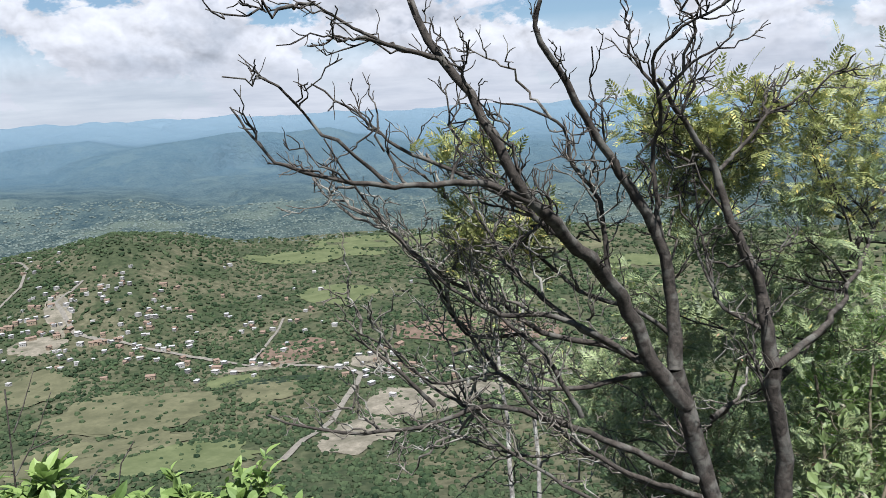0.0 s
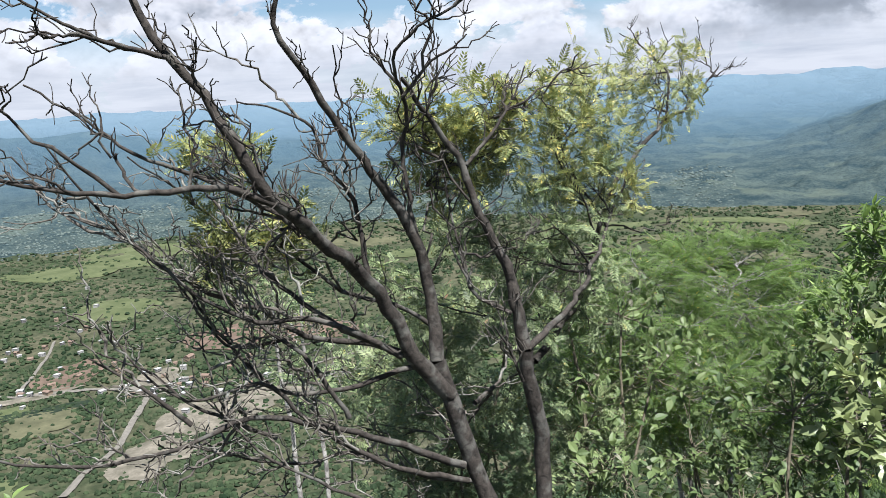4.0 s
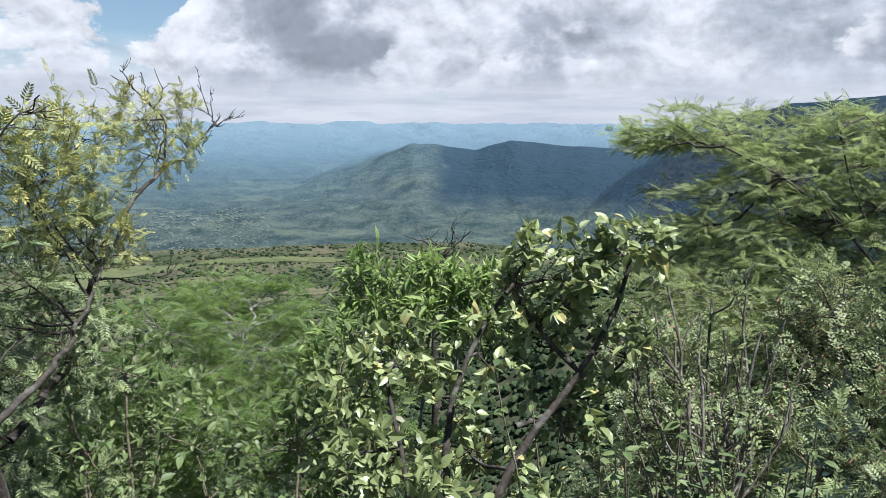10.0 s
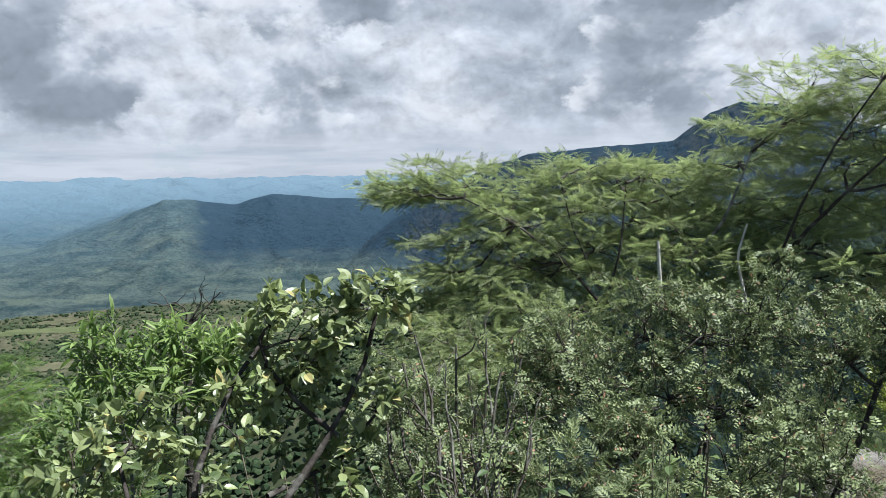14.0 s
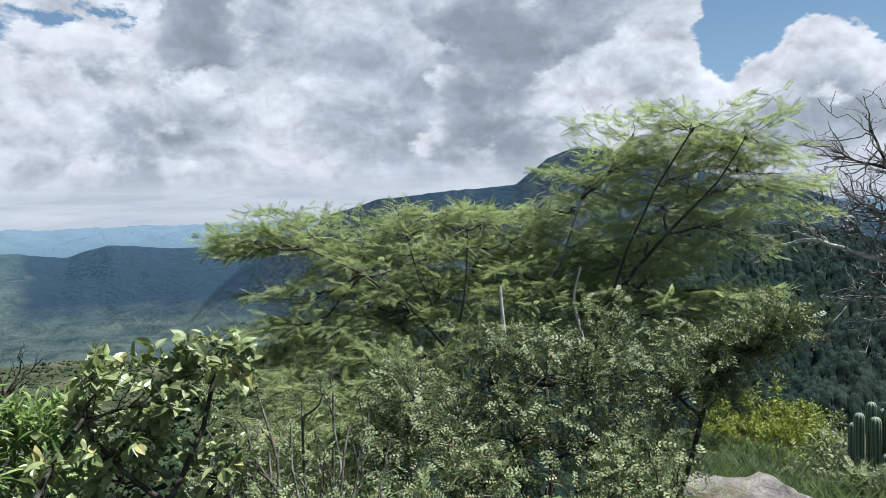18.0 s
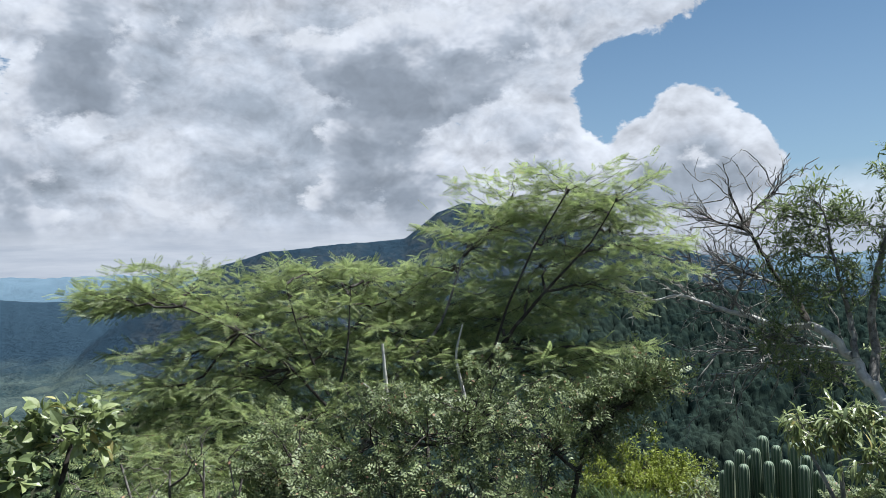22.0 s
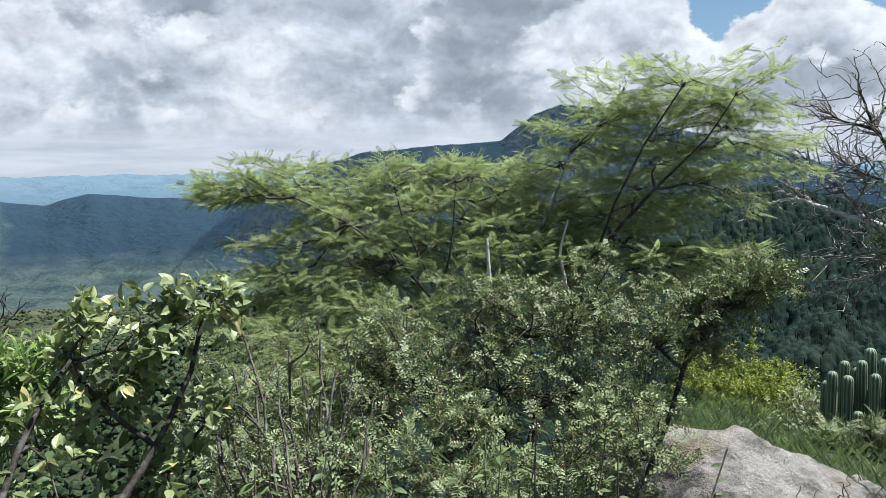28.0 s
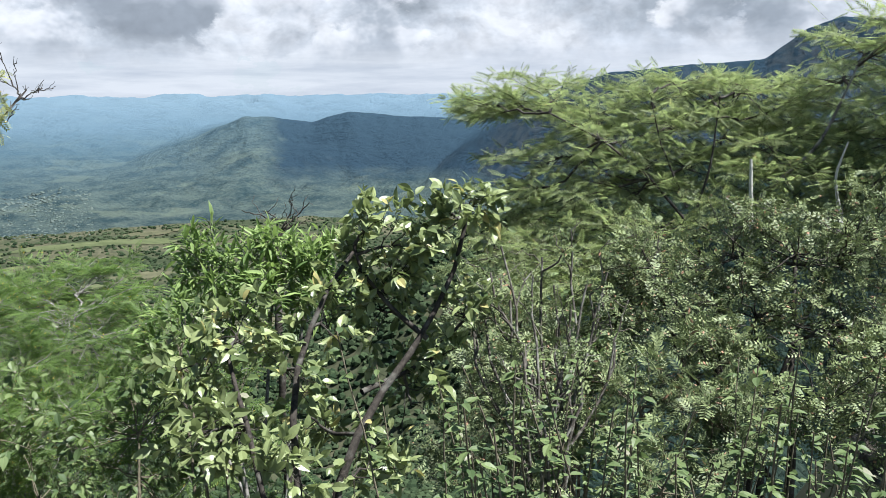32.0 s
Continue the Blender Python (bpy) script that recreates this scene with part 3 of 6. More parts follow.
def scatter(name, label, count, near, far, left, right, size, mat, tall=0.75, leafy=0, leaf=0.2, thick=False, soft=False, sunk=0.3, even=False):
    """Many low crowns of scrub in one object: domes of leaf clumps nearby, uneven round heads further off."""
    az = rng.uniform(right, left, count)
    r = np.sqrt(rng.uniform(near ** 2, far ** 2, count)) if even else np.exp(rng.uniform(np.log(near), np.log(far), count))
    ok = ~inside(az, r) | (rng.uniform(0, 1, count) < 0.12)
    x, y = -r * np.sin(np.radians(az)), r * np.cos(np.radians(az))
    bare = fractal(x / 90, y / 90, 4, 77)
    ok &= bare > rng.uniform(-1.1, -0.6 if thick else 0.15, count)
    az, r = az[ok], r[ok]
    at = xyz(az, r)
    s = size * np.interp(r, (near, far), (0.85, 1.4)) * rng.uniform(0.45, 1.4, len(az))
    turn = rng.uniform(0, 6.28, len(az))
    verts, faces, base, kinds = [], [], 0, 6
    for kind in range(kinds):
        q = np.arange(kind, len(az), kinds)
        if leafy:
            v, f = clump(rng, leafy, leaf, tall)
            jit = np.broadcast_to(v[None], (len(q), len(v), 3))
        else:
            v, f = icosa()
            f = f[v[f][:, :, 2].mean(1) > -0.5]
            jit = v[None] * rng.uniform(0.72, 1.25, (len(q), len(v), 1)) * np.array([1, 1, tall]) + np.array([0, 0, sunk * tall])
        c, sn = np.cos(turn[q])[:, None], np.sin(turn[q])[:, None]
        pts = np.stack([jit[..., 0] * c - jit[..., 1] * sn, jit[..., 0] * sn + jit[..., 1] * c, jit[..., 2]], -1) * s[q, None, None] + at[q, None]
        verts.append(pts.reshape(-1, 3))
        faces.append((f[None] + base + len(v) * np.arange(len(q))[:, None, None]).reshape(-1, 3))
        base += len(v) * len(q)
    return tagged(new(name, mesh_np(name, np.concatenate(verts), np.concatenate(faces), mat, soft)), label, "trees", kind="stuff")


scatter("valley_scrub", "dark green scrub trees dotting the valley floor", 46000, 560, 1890, 76, -24, 2.7, M_FOREST, 0.8)
scatter("valley_head_forest", "forest filling the head of the valley, blue haze and shade in its colour", 9000, 680, 1890, -20, -84, 3.6, M_SLOPE, 0.8, thick=True, soft=True)
scatter("sunlit_forest", "sunlit green scrub forest on the flank below the edge", 9000, 240, 700, 6, -36, 2.6, M_FOREST, 0.85, thick=True)
scatter("flank_scrub", "leafy green scrub trees on the flank below the edge", 1100, 70, 250, 8, -60, 2.0, M_FOREST, 0.9, 110, 0.2, True)
scatter("far_woods", "woods dotting the far valley, paled blue-green by haze in their colour", 9500, 1850, 2500, 76, 5, 3.4, M_FARWOOD, 0.5, soft=True, sunk=0.1)
scatter("hillside_scrub", "green scrub on the hillside below", 9000, 230, 570, 76, 0, 2.1, M_FOREST, 0.85)
scatter("hillside_trees", "leafy green trees on the steep hillside below", 1000, 60, 240, 76, 4, 2.0, M_FOREST, 0.9, 110, 0.2)


def domes(x, y, cell, seed):
    """Heights of rounded crowns that stand close together, one in each cell of a jittered grid."""
    top = np.zeros(x.shape)
    for dx in (-1, 0, 1):
        for dy in (-1, 0, 1):
            ix, iy = np.floor(x / cell).astype(np.int64) + dx, np.floor(y / cell).astype(np.int64) + dy
            chance = []
            for k in range(3):
                h = (ix * 374761393 + iy * 668265263 + (seed + k * 57) * 974634777) & 0x7FFFFFFF
                h = ((h ^ (h >> 13)) * 1274126177) & 0x7FFFFFFF
                chance.append(((h ^ (h >> 16)) & 0xFFFF) / 65536.0)
            px, py = (ix + 0.15 + 0.7 * chance[0]) * cell, (iy + 0.15 + 0.7 * chance[1]) * cell
            reach = cell * (0.55 + 0.5 * chance[2])
            d = ((x - px) ** 2 + (y - py) ** 2) / reach ** 2
            top = np.maximum(top, np.sqrt(np.clip(1 - d, 0, 1)) * reach)
    return top


def canopy():
    """The closed forest on the steep slope across the gorge, as one sheet of crowns."""
    az, r = np.meshgrid(np.arange(-84, -26, 0.085), np.geomspace(200, 700, 400), indexing="ij")
    v = xyz(az, r)
    lift = domes(v[..., 0], v[..., 1], 4.4, 3) * 1.25 + domes(v[..., 0], v[..., 1], 2.0, 8) * 0.35 + fractal(v[..., 0] / 1.6, v[..., 1] / 1.6, 3, 41) * 0.25
    edge = np.clip((az + 84) / 1.0, 0, 1) * np.clip((-26 - az) / 5.0, 0, 1) * np.clip((r - 200) / 20, 0, 1) * np.clip((700 - r) / 20, 0, 1)
    v[..., 2] += (lift + 0.4) * edge - 0.6 * (1 - edge)
    a, b = az.shape
    i, j = np.meshgrid(np.arange(a - 1), np.arange(b - 1), indexing="ij")
    quads = np.stack([i * b + j, i * b + j + 1, (i + 1) * b + j + 1, (i + 1) * b + j], -1).reshape(-1, 4)
    mat, n = material("closed_forest")
    where = n.add("ShaderNodeNewGeometry").outputs["Position"]
    # These greens are darkened to hold the cloud shade that lies on the slope.
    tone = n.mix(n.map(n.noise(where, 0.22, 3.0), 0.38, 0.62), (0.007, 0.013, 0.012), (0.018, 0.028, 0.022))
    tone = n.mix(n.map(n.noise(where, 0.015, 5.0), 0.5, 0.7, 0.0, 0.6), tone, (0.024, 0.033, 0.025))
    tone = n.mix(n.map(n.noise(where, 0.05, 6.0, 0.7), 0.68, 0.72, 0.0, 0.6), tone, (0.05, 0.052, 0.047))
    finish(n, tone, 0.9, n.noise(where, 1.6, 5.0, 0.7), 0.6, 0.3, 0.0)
    tagged(new("slope_forest", mesh_np("slope_forest", v.reshape(-1, 3), quads, mat, False)), "closed low forest on the steep slope, its cloud shade put into the colour", "forest", kind="stuff")


canopy()


# ---------------------------------------------------------------- plants
def part(name, verts, faces, mat, parent, label="", kind="", smooth=True):
    ob = new(name, mesh_np(name, verts, faces, mat, smooth))
    ob.parent = parent
    ob.matrix_parent_inverse = parent.matrix_world.inverted() if parent.matrix_world else Matrix()
    return tagged(ob, label, kind=kind)


def root(name, at, label, category, group=""):
    ob = new(name)
    ob.location = at
    ob.empty_display_size = 0.1
    ob.matrix_world = Matrix.Translation(at)
    return tagged(ob, label, category, group)


def foot(az, r):
    return Vector(xyz(az, r).tolist())


def unit(v):
    return v / np.maximum(np.linalg.norm(v, axis=-1, keepdims=True), 1e-9)


def bows(a, b, bend, k, jitter, rng):
    """Bent, uneven lines from a to b: (n, k, 3)."""
    a, b = np.broadcast_arrays(np.asarray(a, float), np.asarray(b, float))
    t = np.linspace(0, 1, k)[None, :, None]
    size = np.linalg.norm(b - a, axis=-1)[:, None, None]
    mid = (a + b)[:, None] / 2 + size * bend * rng.normal(0, 1, (len(a), 1, 3))
    c = (1 - t) ** 2 * a[:, None] + 2 * t * (1 - t) * mid + t * t * b[:, None]
    return c + rng.normal(0, 1, c.shape) * size * jitter * (t * (1.15 - t) * 3)


def tubes(c, r0, r1, sides=4, power=1.0, knots=0.0, rng=None):
    """Tapered tubes round lines c (n, k, 3)."""
    c = np.asarray(c, float)
    n, k, _ = c.shape
    d = unit(np.gradient(c, axis=1))
    ref = np.where(np.abs(unit(c[:, -1] - c[:, 0])[:, 2:]) > 0.8, np.array([[1.0, 0.2, 0]]), np.array([[0.1, 0.2, 1.0]]))[:, None]
    s = unit(np.cross(d, ref))
    u = np.cross(s, d)
    w = np.linspace(0, 1, k)[None] ** power
    rad = np.broadcast_to(np.asarray(r0, float), (n,))[:, None] * (1 - w) + np.broadcast_to(np.asarray(r1, float), (n,))[:, None] * w
    if knots:
        rad = rad * (1 + knots * rng.normal(0, 1, rad.shape).clip(-1.5, 2))
    ang = np.arange(sides) * 2 * np.pi / sides
    ring = c[:, :, None] + rad[:, :, None, None] * (s[:, :, None] * np.cos(ang)[:, None] + u[:, :, None] * np.sin(ang)[:, None])
    i, j, q = np.meshgrid(np.arange(n), np.arange(k - 1), np.arange(sides), indexing="ij")
    base = i * k * sides + j * sides
    nq = (q + 1) % sides
    return ring.reshape(-1, 3), np.stack([base + q, base + nq, base + sides + nq, base + sides + q], -1).reshape(-1, 4)


def joined(pieces):
    verts, faces, at = [], [], 0
    for v, f in pieces:
        verts.append(v)
        faces.append(f + at)
        at += len(v)
    return np.concatenate(verts), np.concatenate(faces)


def blade(length, width, fold=0.25, droop=0.2, steps=4, tip=1.0):
    """One leaf along x, folded along its midrib: verts and triangles."""
    t = np.linspace(0, 1, steps + 1)
    half = width / 2 * np.sin(np.pi * t ** 0.85) ** 0.9
    mid = np.stack([t * length, 0 * t, -droop * length * t * t], -1)
    left, right = mid.copy(), mid.copy()
    left[:, 1], right[:, 1] = half, -half
    left[:, 2] += fold * half
    right[:, 2] += fold * half
    v = np.concatenate([mid, left[1:-1], right[1:-1]])
    m, s = steps, steps + 1
    f = [(0, 1, s), (0, s + m - 1, 1), (m - 1, m, s + m - 2), (m - 1, s + 2 * m - 3, m)]
    for i in range(1, m - 1):
        a, b = s + i - 1, s + i
        f += [(i, i + 1, b), (i, b, a)]
        a, b = s + m - 1 + i - 1, s + m - 1 + i
        f += [(i, b, i + 1), (i, a, b)]
    return v, np.array(f)


def pinnate(length, pairs, leaflet, width, angle=62, droop=0.25, bare=0.18):
    """A feather leaf: a stalk along x with pairs of small leaves."""
    verts, faces = [], []
    t = np.linspace(bare, 1, pairs)
    spine = np.stack([np.linspace(0, 1, 4) * length, 0 * np.linspace(0, 1, 4), -droop * length * np.linspace(0, 1, 4) ** 2], -1)
    w = length * 0.008
    for p, q in zip(spine, spine[1:]):
        k = len(verts)
        verts += [p + (0, w, 0), p - (0, w, 0), q]
        faces.append((k, k + 1, k + 2))
    for s in t:
        at = np.array([s * length, 0, -droop * length * s * s])
        size = leaflet * (0.6 + 0.4 * math.sin(math.pi * (0.15 + 0.8 * s)))
        for side in (1, -1):
            a = radians(angle - 18 * s)
            d = np.array([math.cos(a), side * math.sin(a), -0.12])
            o = np.array([-side * math.sin(a), math.cos(a), 0.0]) * width / 2
            k = len(verts)
            verts += [at, at + d * size * 0.45 + o + (0, 0, 0.1 * width), at + d * size, at + d * size * 0.5 - o]
            faces += [(k, k + 1, k + 2), (k, k + 2, k + 3)]
    return np.array(verts), np.array(faces)


def frond(length, pairs, leaflet, width, droop=0.3, bare=0.12):
    """A fine feather leaf of many narrow leaflets, one triangle each."""
    k = np.arange(4) / 3
    spine = np.stack([k * length, 0 * k, -droop * length * k * k], -1)
    verts, faces = [], []
    for p, q in zip(spine, spine[1:]):
        m = len(verts)
        verts += [p + (0, length * 0.009, 0), p - (0, length * 0.009, 0), q]
        faces.append((m, m + 1, m + 2))
    for s in np.linspace(bare, 1, pairs):
        at = np.array([s * length, 0, -droop * length * s * s])
        size = leaflet * (0.55 + 0.45 * math.sin(math.pi * (0.12 + 0.82 * s)))
        for side in (1, -1):
            a = radians(72 - 34 * s)
            d = np.array([math.cos(a), side * math.sin(a), -0.22])
            m = len(verts)
            verts += [at - (width * 0.4, 0, 0), at + d * size * 0.45 + (width * 0.7, 0, 0), at + d * size]
            faces.append((m, m + 1, m + 2))
    return np.array(verts), np.array(faces)


def leaves(template, at, along, up, size):
    """Copies of a leaf in one mesh."""
    v, f = template
    x = unit(along)
    y = unit(np.cross(up, x))
    z = np.cross(x, y)
    pts = at[:, None] + size[:, None, None] * (v[None, :, :1] * x[:, None] + v[None, :, 1:2] * y[:, None] + v[None, :, 2:] * z[:, None])
    return pts.reshape(-1, 3), (f[None] + len(v) * np.arange(len(at))[:, None, None]).reshape(-1, 3)


def ball(n, rng, hollow=0.45):
    return unit(rng.normal(0, 1, (n, 3))) * rng.uniform(hollow, 1, (n, 1)) ** 0.6


def pick(c, t):
    """The points at shares t along lines c."""
    k = c.shape[1] - 1
    i = np.minimum((t * k).astype(int), k - 1)
    w = (t * k - i)[:, None]
    n = np.arange(len(c))
    return c[n, i] * (1 - w) + c[n, i + 1] * w, unit(c[n, i + 1] - c[n, i])


def clothe(plant, puffs, stems, rng, bark, leaf, leaf_mat, subs=12, twigs=5, per=6, twig=0.2, size=1.0, thick=0.012, upward=0.35, flatten=1.0, spread=0.9, wild=0.6, gnarl=0.03, hang=0.0, foliage="foliage", singles=0, tips=0.15, loose=0.38):
    """Crowns of a plant: each puff (centre, radii) gets a limb from the nearest stem point, side shoots, twigs and leaves."""
    twig_parts, spots, ways = [], [], []
    nodes = np.concatenate([s.reshape(-1, 3) for s in stems])
    for centre, radii in puffs:
        centre, radii = np.array(centre, float), np.array(radii, float) * np.ones(3)
        gap = np.linalg.norm(nodes - centre, axis=1) + 0.7 * np.maximum(0, nodes[:, 2] - centre[2])
        limb = bows(nodes[gap.argmin()][None], centre[None], 0.07, 7, gnarl, rng)
        if np.linalg.norm(limb[0, -1] - limb[0, 0]) > 0.05:
            v, f = tubes(limb, thick, thick * 0.45, 6, 1.0, 0.08, rng)
            part("limb", v, f, bark, plant)
        ends = centre + ball(subs, rng, 0.4) * radii
        start, _ = pick(np.repeat(limb, subs, 0), rng.uniform(0.35, 1, subs))
        shoots = bows(start, ends, 0.08, 6, gnarl, rng)
        twig_parts.append(tubes(shoots, thick * 0.38, thick * 0.12, 4))
        if twigs:
            many = np.repeat(shoots, twigs, 0)
            a, d = pick(many, rng.uniform(0.25, 1, len(many)))
            away = unit(d * spread + rng.normal(0, wild, d.shape) + np.array([0, 0, upward])) * np.array([1, 1, flatten])
            fine = bows(a, a + away * twig * rng.uniform(0.5, 1.3, (len(a), 1)) - np.array([0, 0, hang]) * twig, 0.06, 4, gnarl * 1.5, rng)
            twig_parts.append(tubes(fine, thick * 0.14, thick * 0.06, 3))
            if per:
                lots = np.repeat(fine, per, 0)
                p, d = pick(lots, rng.uniform(tips, 1, len(lots)))
                spots.append(p)
                ways.append(d)
    v, f = joined(twig_parts)
    part("twigwork", v, f, bark, plant, kind="stuff")
    if spots:
        p, d = np.concatenate(spots), np.concatenate(ways)
        along = d * 0.5 + rng.normal(0, 0.6, d.shape) * np.array([1, 1, flatten]) - np.array([0, 0, hang])
        up = np.array([0, 0, 1.0]) + rng.normal(0, loose, p.shape)
        scale = size * rng.uniform(0.5, 1.25, len(p))
        if singles:
            order = np.argsort(np.linalg.norm(p, axis=1))
            blades = [bpy.data.meshes.new("leaf")]
            blades[0].from_pydata((leaf[0]).tolist(), [], leaf[1].tolist())
            blades[0].materials.append(leaf_mat)
            for i in order[:singles]:
                ob = new("leaf", blades[0])
                x = unit(along[i])
                y = unit(np.cross(up[i], x))
                m = Matrix.Identity(4)
                for col, axis in enumerate((x, y, np.cross(x, y))):
                    for row in range(3):
                        m[row][col] = float(axis[row] * scale[i])
                m.translation = p[i].tolist()
                ob.parent, ob.matrix_parent_inverse = plant, plant.matrix_world.inverted()
                ob.matrix_basis = m
            rest = order[singles:]
            p, along, up, scale = p[rest], along[rest], up[rest], scale[rest]
        if not len(p):
            return
        v, f = leaves(leaf, p, along, up, scale)
        part(foliage, v, f, leaf_mat, plant, kind="stuff", smooth=False)


def sprays(plant, layers, stems, rng, bark, leaf, leaf_mat, shoots=7, twigs=7, per=6, twig=0.2, size=1.0, thick=0.010, tiers=2, tilt=0.3, foliage="foliage"):
    """Flat tiers of feather leaves: each layer (centre, radius, depth) gets a limb, level shoots, twigs on both sides and leaves along them."""
    wood, spots, ways = [], [], []
    nodes = np.concatenate([s.reshape(-1, 3) for s in stems])
    rise = np.array([0, 0, 1.0])
    for centre, radius, depth in layers:
        centre = np.array(centre, float)
        gap = np.linalg.norm(nodes - centre, axis=1) + 0.9 * np.maximum(0, nodes[:, 2] - centre[2])
        limb = bows(nodes[gap.argmin()][None], centre[None], 0.09, 9, 0.025, rng)
        if np.linalg.norm(limb[0, -1] - limb[0, 0]) > 0.05:
            v, f = tubes(limb, thick, thick * 0.45, 6, 1.0, 0.08, rng)
            part("limb", v, f, bark, plant)
        for tier in range(tiers):
            lift = depth * (tier / max(1, tiers - 1) - 0.5) if tiers > 1 else 0.0
            turn = rng.uniform(0, 6.28) + np.arange(shoots) * 6.28 / shoots + rng.normal(0, 0.3, shoots)
            reach = radius * rng.uniform(0.55, 1.05, shoots)
            ends = centre + np.stack([np.cos(turn) * reach, np.sin(turn) * reach, lift + rng.normal(0, 0.06, shoots) * radius - 0.10 * reach], -1)
            start, _ = pick(np.repeat(limb, shoots, 0), rng.uniform(0.45, 1, shoots))
            lines = bows(start, ends, 0.06, 6, 0.02, rng)
            wood.append(tubes(lines, thick * 0.36, thick * 0.12, 4))
            t = np.tile(np.linspace(0.28, 1.0, twigs), shoots)
            a, d = pick(np.repeat(lines, twigs, 0), np.clip(t + rng.normal(0, 0.04, len(t)), 0, 1))
            side = np.where(np.arange(len(t)) % 2, 1.0, -1.0)[:, None] * unit(np.cross(d, rise)) * np.where(t > 0.97, 0.15, 1.0)[:, None]
            away = unit(d * 0.8 + side * 0.8 + rng.normal(0, 0.22, d.shape) * np.array([1, 1, 0.6]))
            fine = bows(a, a + away * twig * (rng.uniform(0.6, 1.25, len(t)) * (1.2 - 0.5 * t))[:, None] - rise * 0.06 * twig, 0.06, 4, 0.03, rng)
            wood.append(tubes(fine, thick * 0.14, thick * 0.06, 3))
            t = np.tile(np.linspace(0.12, 1.0, per), len(fine))
            p, d = pick(np.repeat(fine, per, 0), np.clip(t + rng.normal(0, 0.05, len(t)), 0, 1))
            side = np.where(np.arange(len(t)) % 2, 1.0, -1.0)[:, None] * unit(np.cross(d, rise)) * np.where(t > 0.97, 0.1, 1.0)[:, None]
            spots.append(p)
            ways.append(d * 0.6 + side * 0.75 + rng.normal(0, 0.25, d.shape))
    v, f = joined(wood)
    part("twigwork", v, f, bark, plant, kind="stuff")
    p, along = np.concatenate(spots), np.concatenate(ways)
    v, f = leaves(leaf, p, along, rise + rng.normal(0, tilt, p.shape), size * rng.uniform(0.6, 1.2, len(p)))
    part(foliage, v, f, leaf_mat, plant, kind="stuff", smooth=False)


def stem(plant, points, r0, r1, bark, rng, name="trunk", k=14, sides=8, wobble=0.010):
    """One woody stem through a few points, smoothed and a little gnarled."""
    p = np.array([tuple(q) for q in points], float)
    t = np.concatenate([[0], np.cumsum(np.linalg.norm(np.diff(p, axis=0), axis=1))])
    s = np.linspace(0, t[-1], k)
    line = np.stack([np.interp(s, t, p[:, i]) for i in range(3)], -1)
    for _ in range(2):
        line[1:-1] = line[1:-1] * 0.5 + (line[:-2] + line[2:]) * 0.25
    line[1:-1] += rng.normal(0, wobble * t[-1] / 6, (k - 2, 3))
    v, f = tubes(line[None], r0, r1, sides, 0.9, 0.05, rng)
    part(name, v, f, bark, plant)
    return line[None]


def at(*aed):
    return tuple(place(*aed))


B_DARK = bark_material("dark_bark", (0.010, 0.009, 0.008), (0.058, 0.050, 0.042), 55, 0.10)
B_GREY = bark_material("grey_bark", (0.05, 0.047, 0.043), (0.24, 0.23, 0.21), 40, 0.4)
B_STEM = bark_material("grey_brown_bark", (0.022, 0.019, 0.016), (0.13, 0.118, 0.10), 50, 0.25)
B_PALE = bark_material("pale_bark", (0.27, 0.26, 0.235), (0.60, 0.59, 0.55), 25, 0.4)
B_TWIG = bark_material("brown_twig", (0.05, 0.045, 0.03), (0.16, 0.14, 0.10), 60)
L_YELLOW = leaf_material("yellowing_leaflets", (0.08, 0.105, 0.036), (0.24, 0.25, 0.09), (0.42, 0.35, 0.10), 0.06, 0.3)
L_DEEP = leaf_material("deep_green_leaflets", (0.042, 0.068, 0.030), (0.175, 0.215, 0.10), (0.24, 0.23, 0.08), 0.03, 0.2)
L_FEATHER = leaf_material("feathery_green_leaflets", (0.095, 0.130, 0.054), (0.245, 0.285, 0.13), (0.26, 0.23, 0.10), 0.02, 0.55, 0.5)
L_OLIVE = leaf_material("olive_leaflets", (0.036, 0.055, 0.024), (0.175, 0.21, 0.095), (0.26, 0.16, 0.10), 0.02, 0.15)
L_BROAD = leaf_material("broad_leaf", (0.058, 0.086, 0.033), (0.225, 0.262, 0.112), (0.33, 0.30, 0.12), 0.05, 0.28, 0.38, 0.45)
L_BRIGHT = leaf_material("bright_green_leaf", (0.06, 0.105, 0.028), (0.19, 0.26, 0.08), None, 0, 0.35)
L_LIME = leaf_material("lime_leaflets", (0.085, 0.115, 0.016), (0.19, 0.22, 0.035), None, 0, 0.35)
L_TREE = leaf_material("small_tree_leaves", (0.055, 0.085, 0.034), (0.20, 0.24, 0.10), None, 0, 0.3)
L_WEED = leaf_material("weed_leaf", (0.040, 0.068, 0.026), (0.12, 0.16, 0.06), (0.21, 0.21, 0.15), 0.03, 0.3)
L_FERN = leaf_material("fern_green_leaflets", (0.045, 0.085, 0.024), (0.125, 0.185, 0.05), (0.26, 0.23, 0.05), 0.015, 0.5)

PINNATE = pinnate(0.105, 6, 0.040, 0.0125, 58, 0.2)
FEATHER = frond(0.078, 7, 0.021, 0.0095, 0.15)
FINE = pinnate(0.062, 4, 0.021, 0.0105, 60, 0.2)
LANCE = blade(0.075, 0.016, 0.3, 0.25, 3)
OVATE = blade(0.075, 0.036, 0.28, 0.25, 4)
BROAD = blade(0.088, 0.046, 0.3, 0.25, 4)


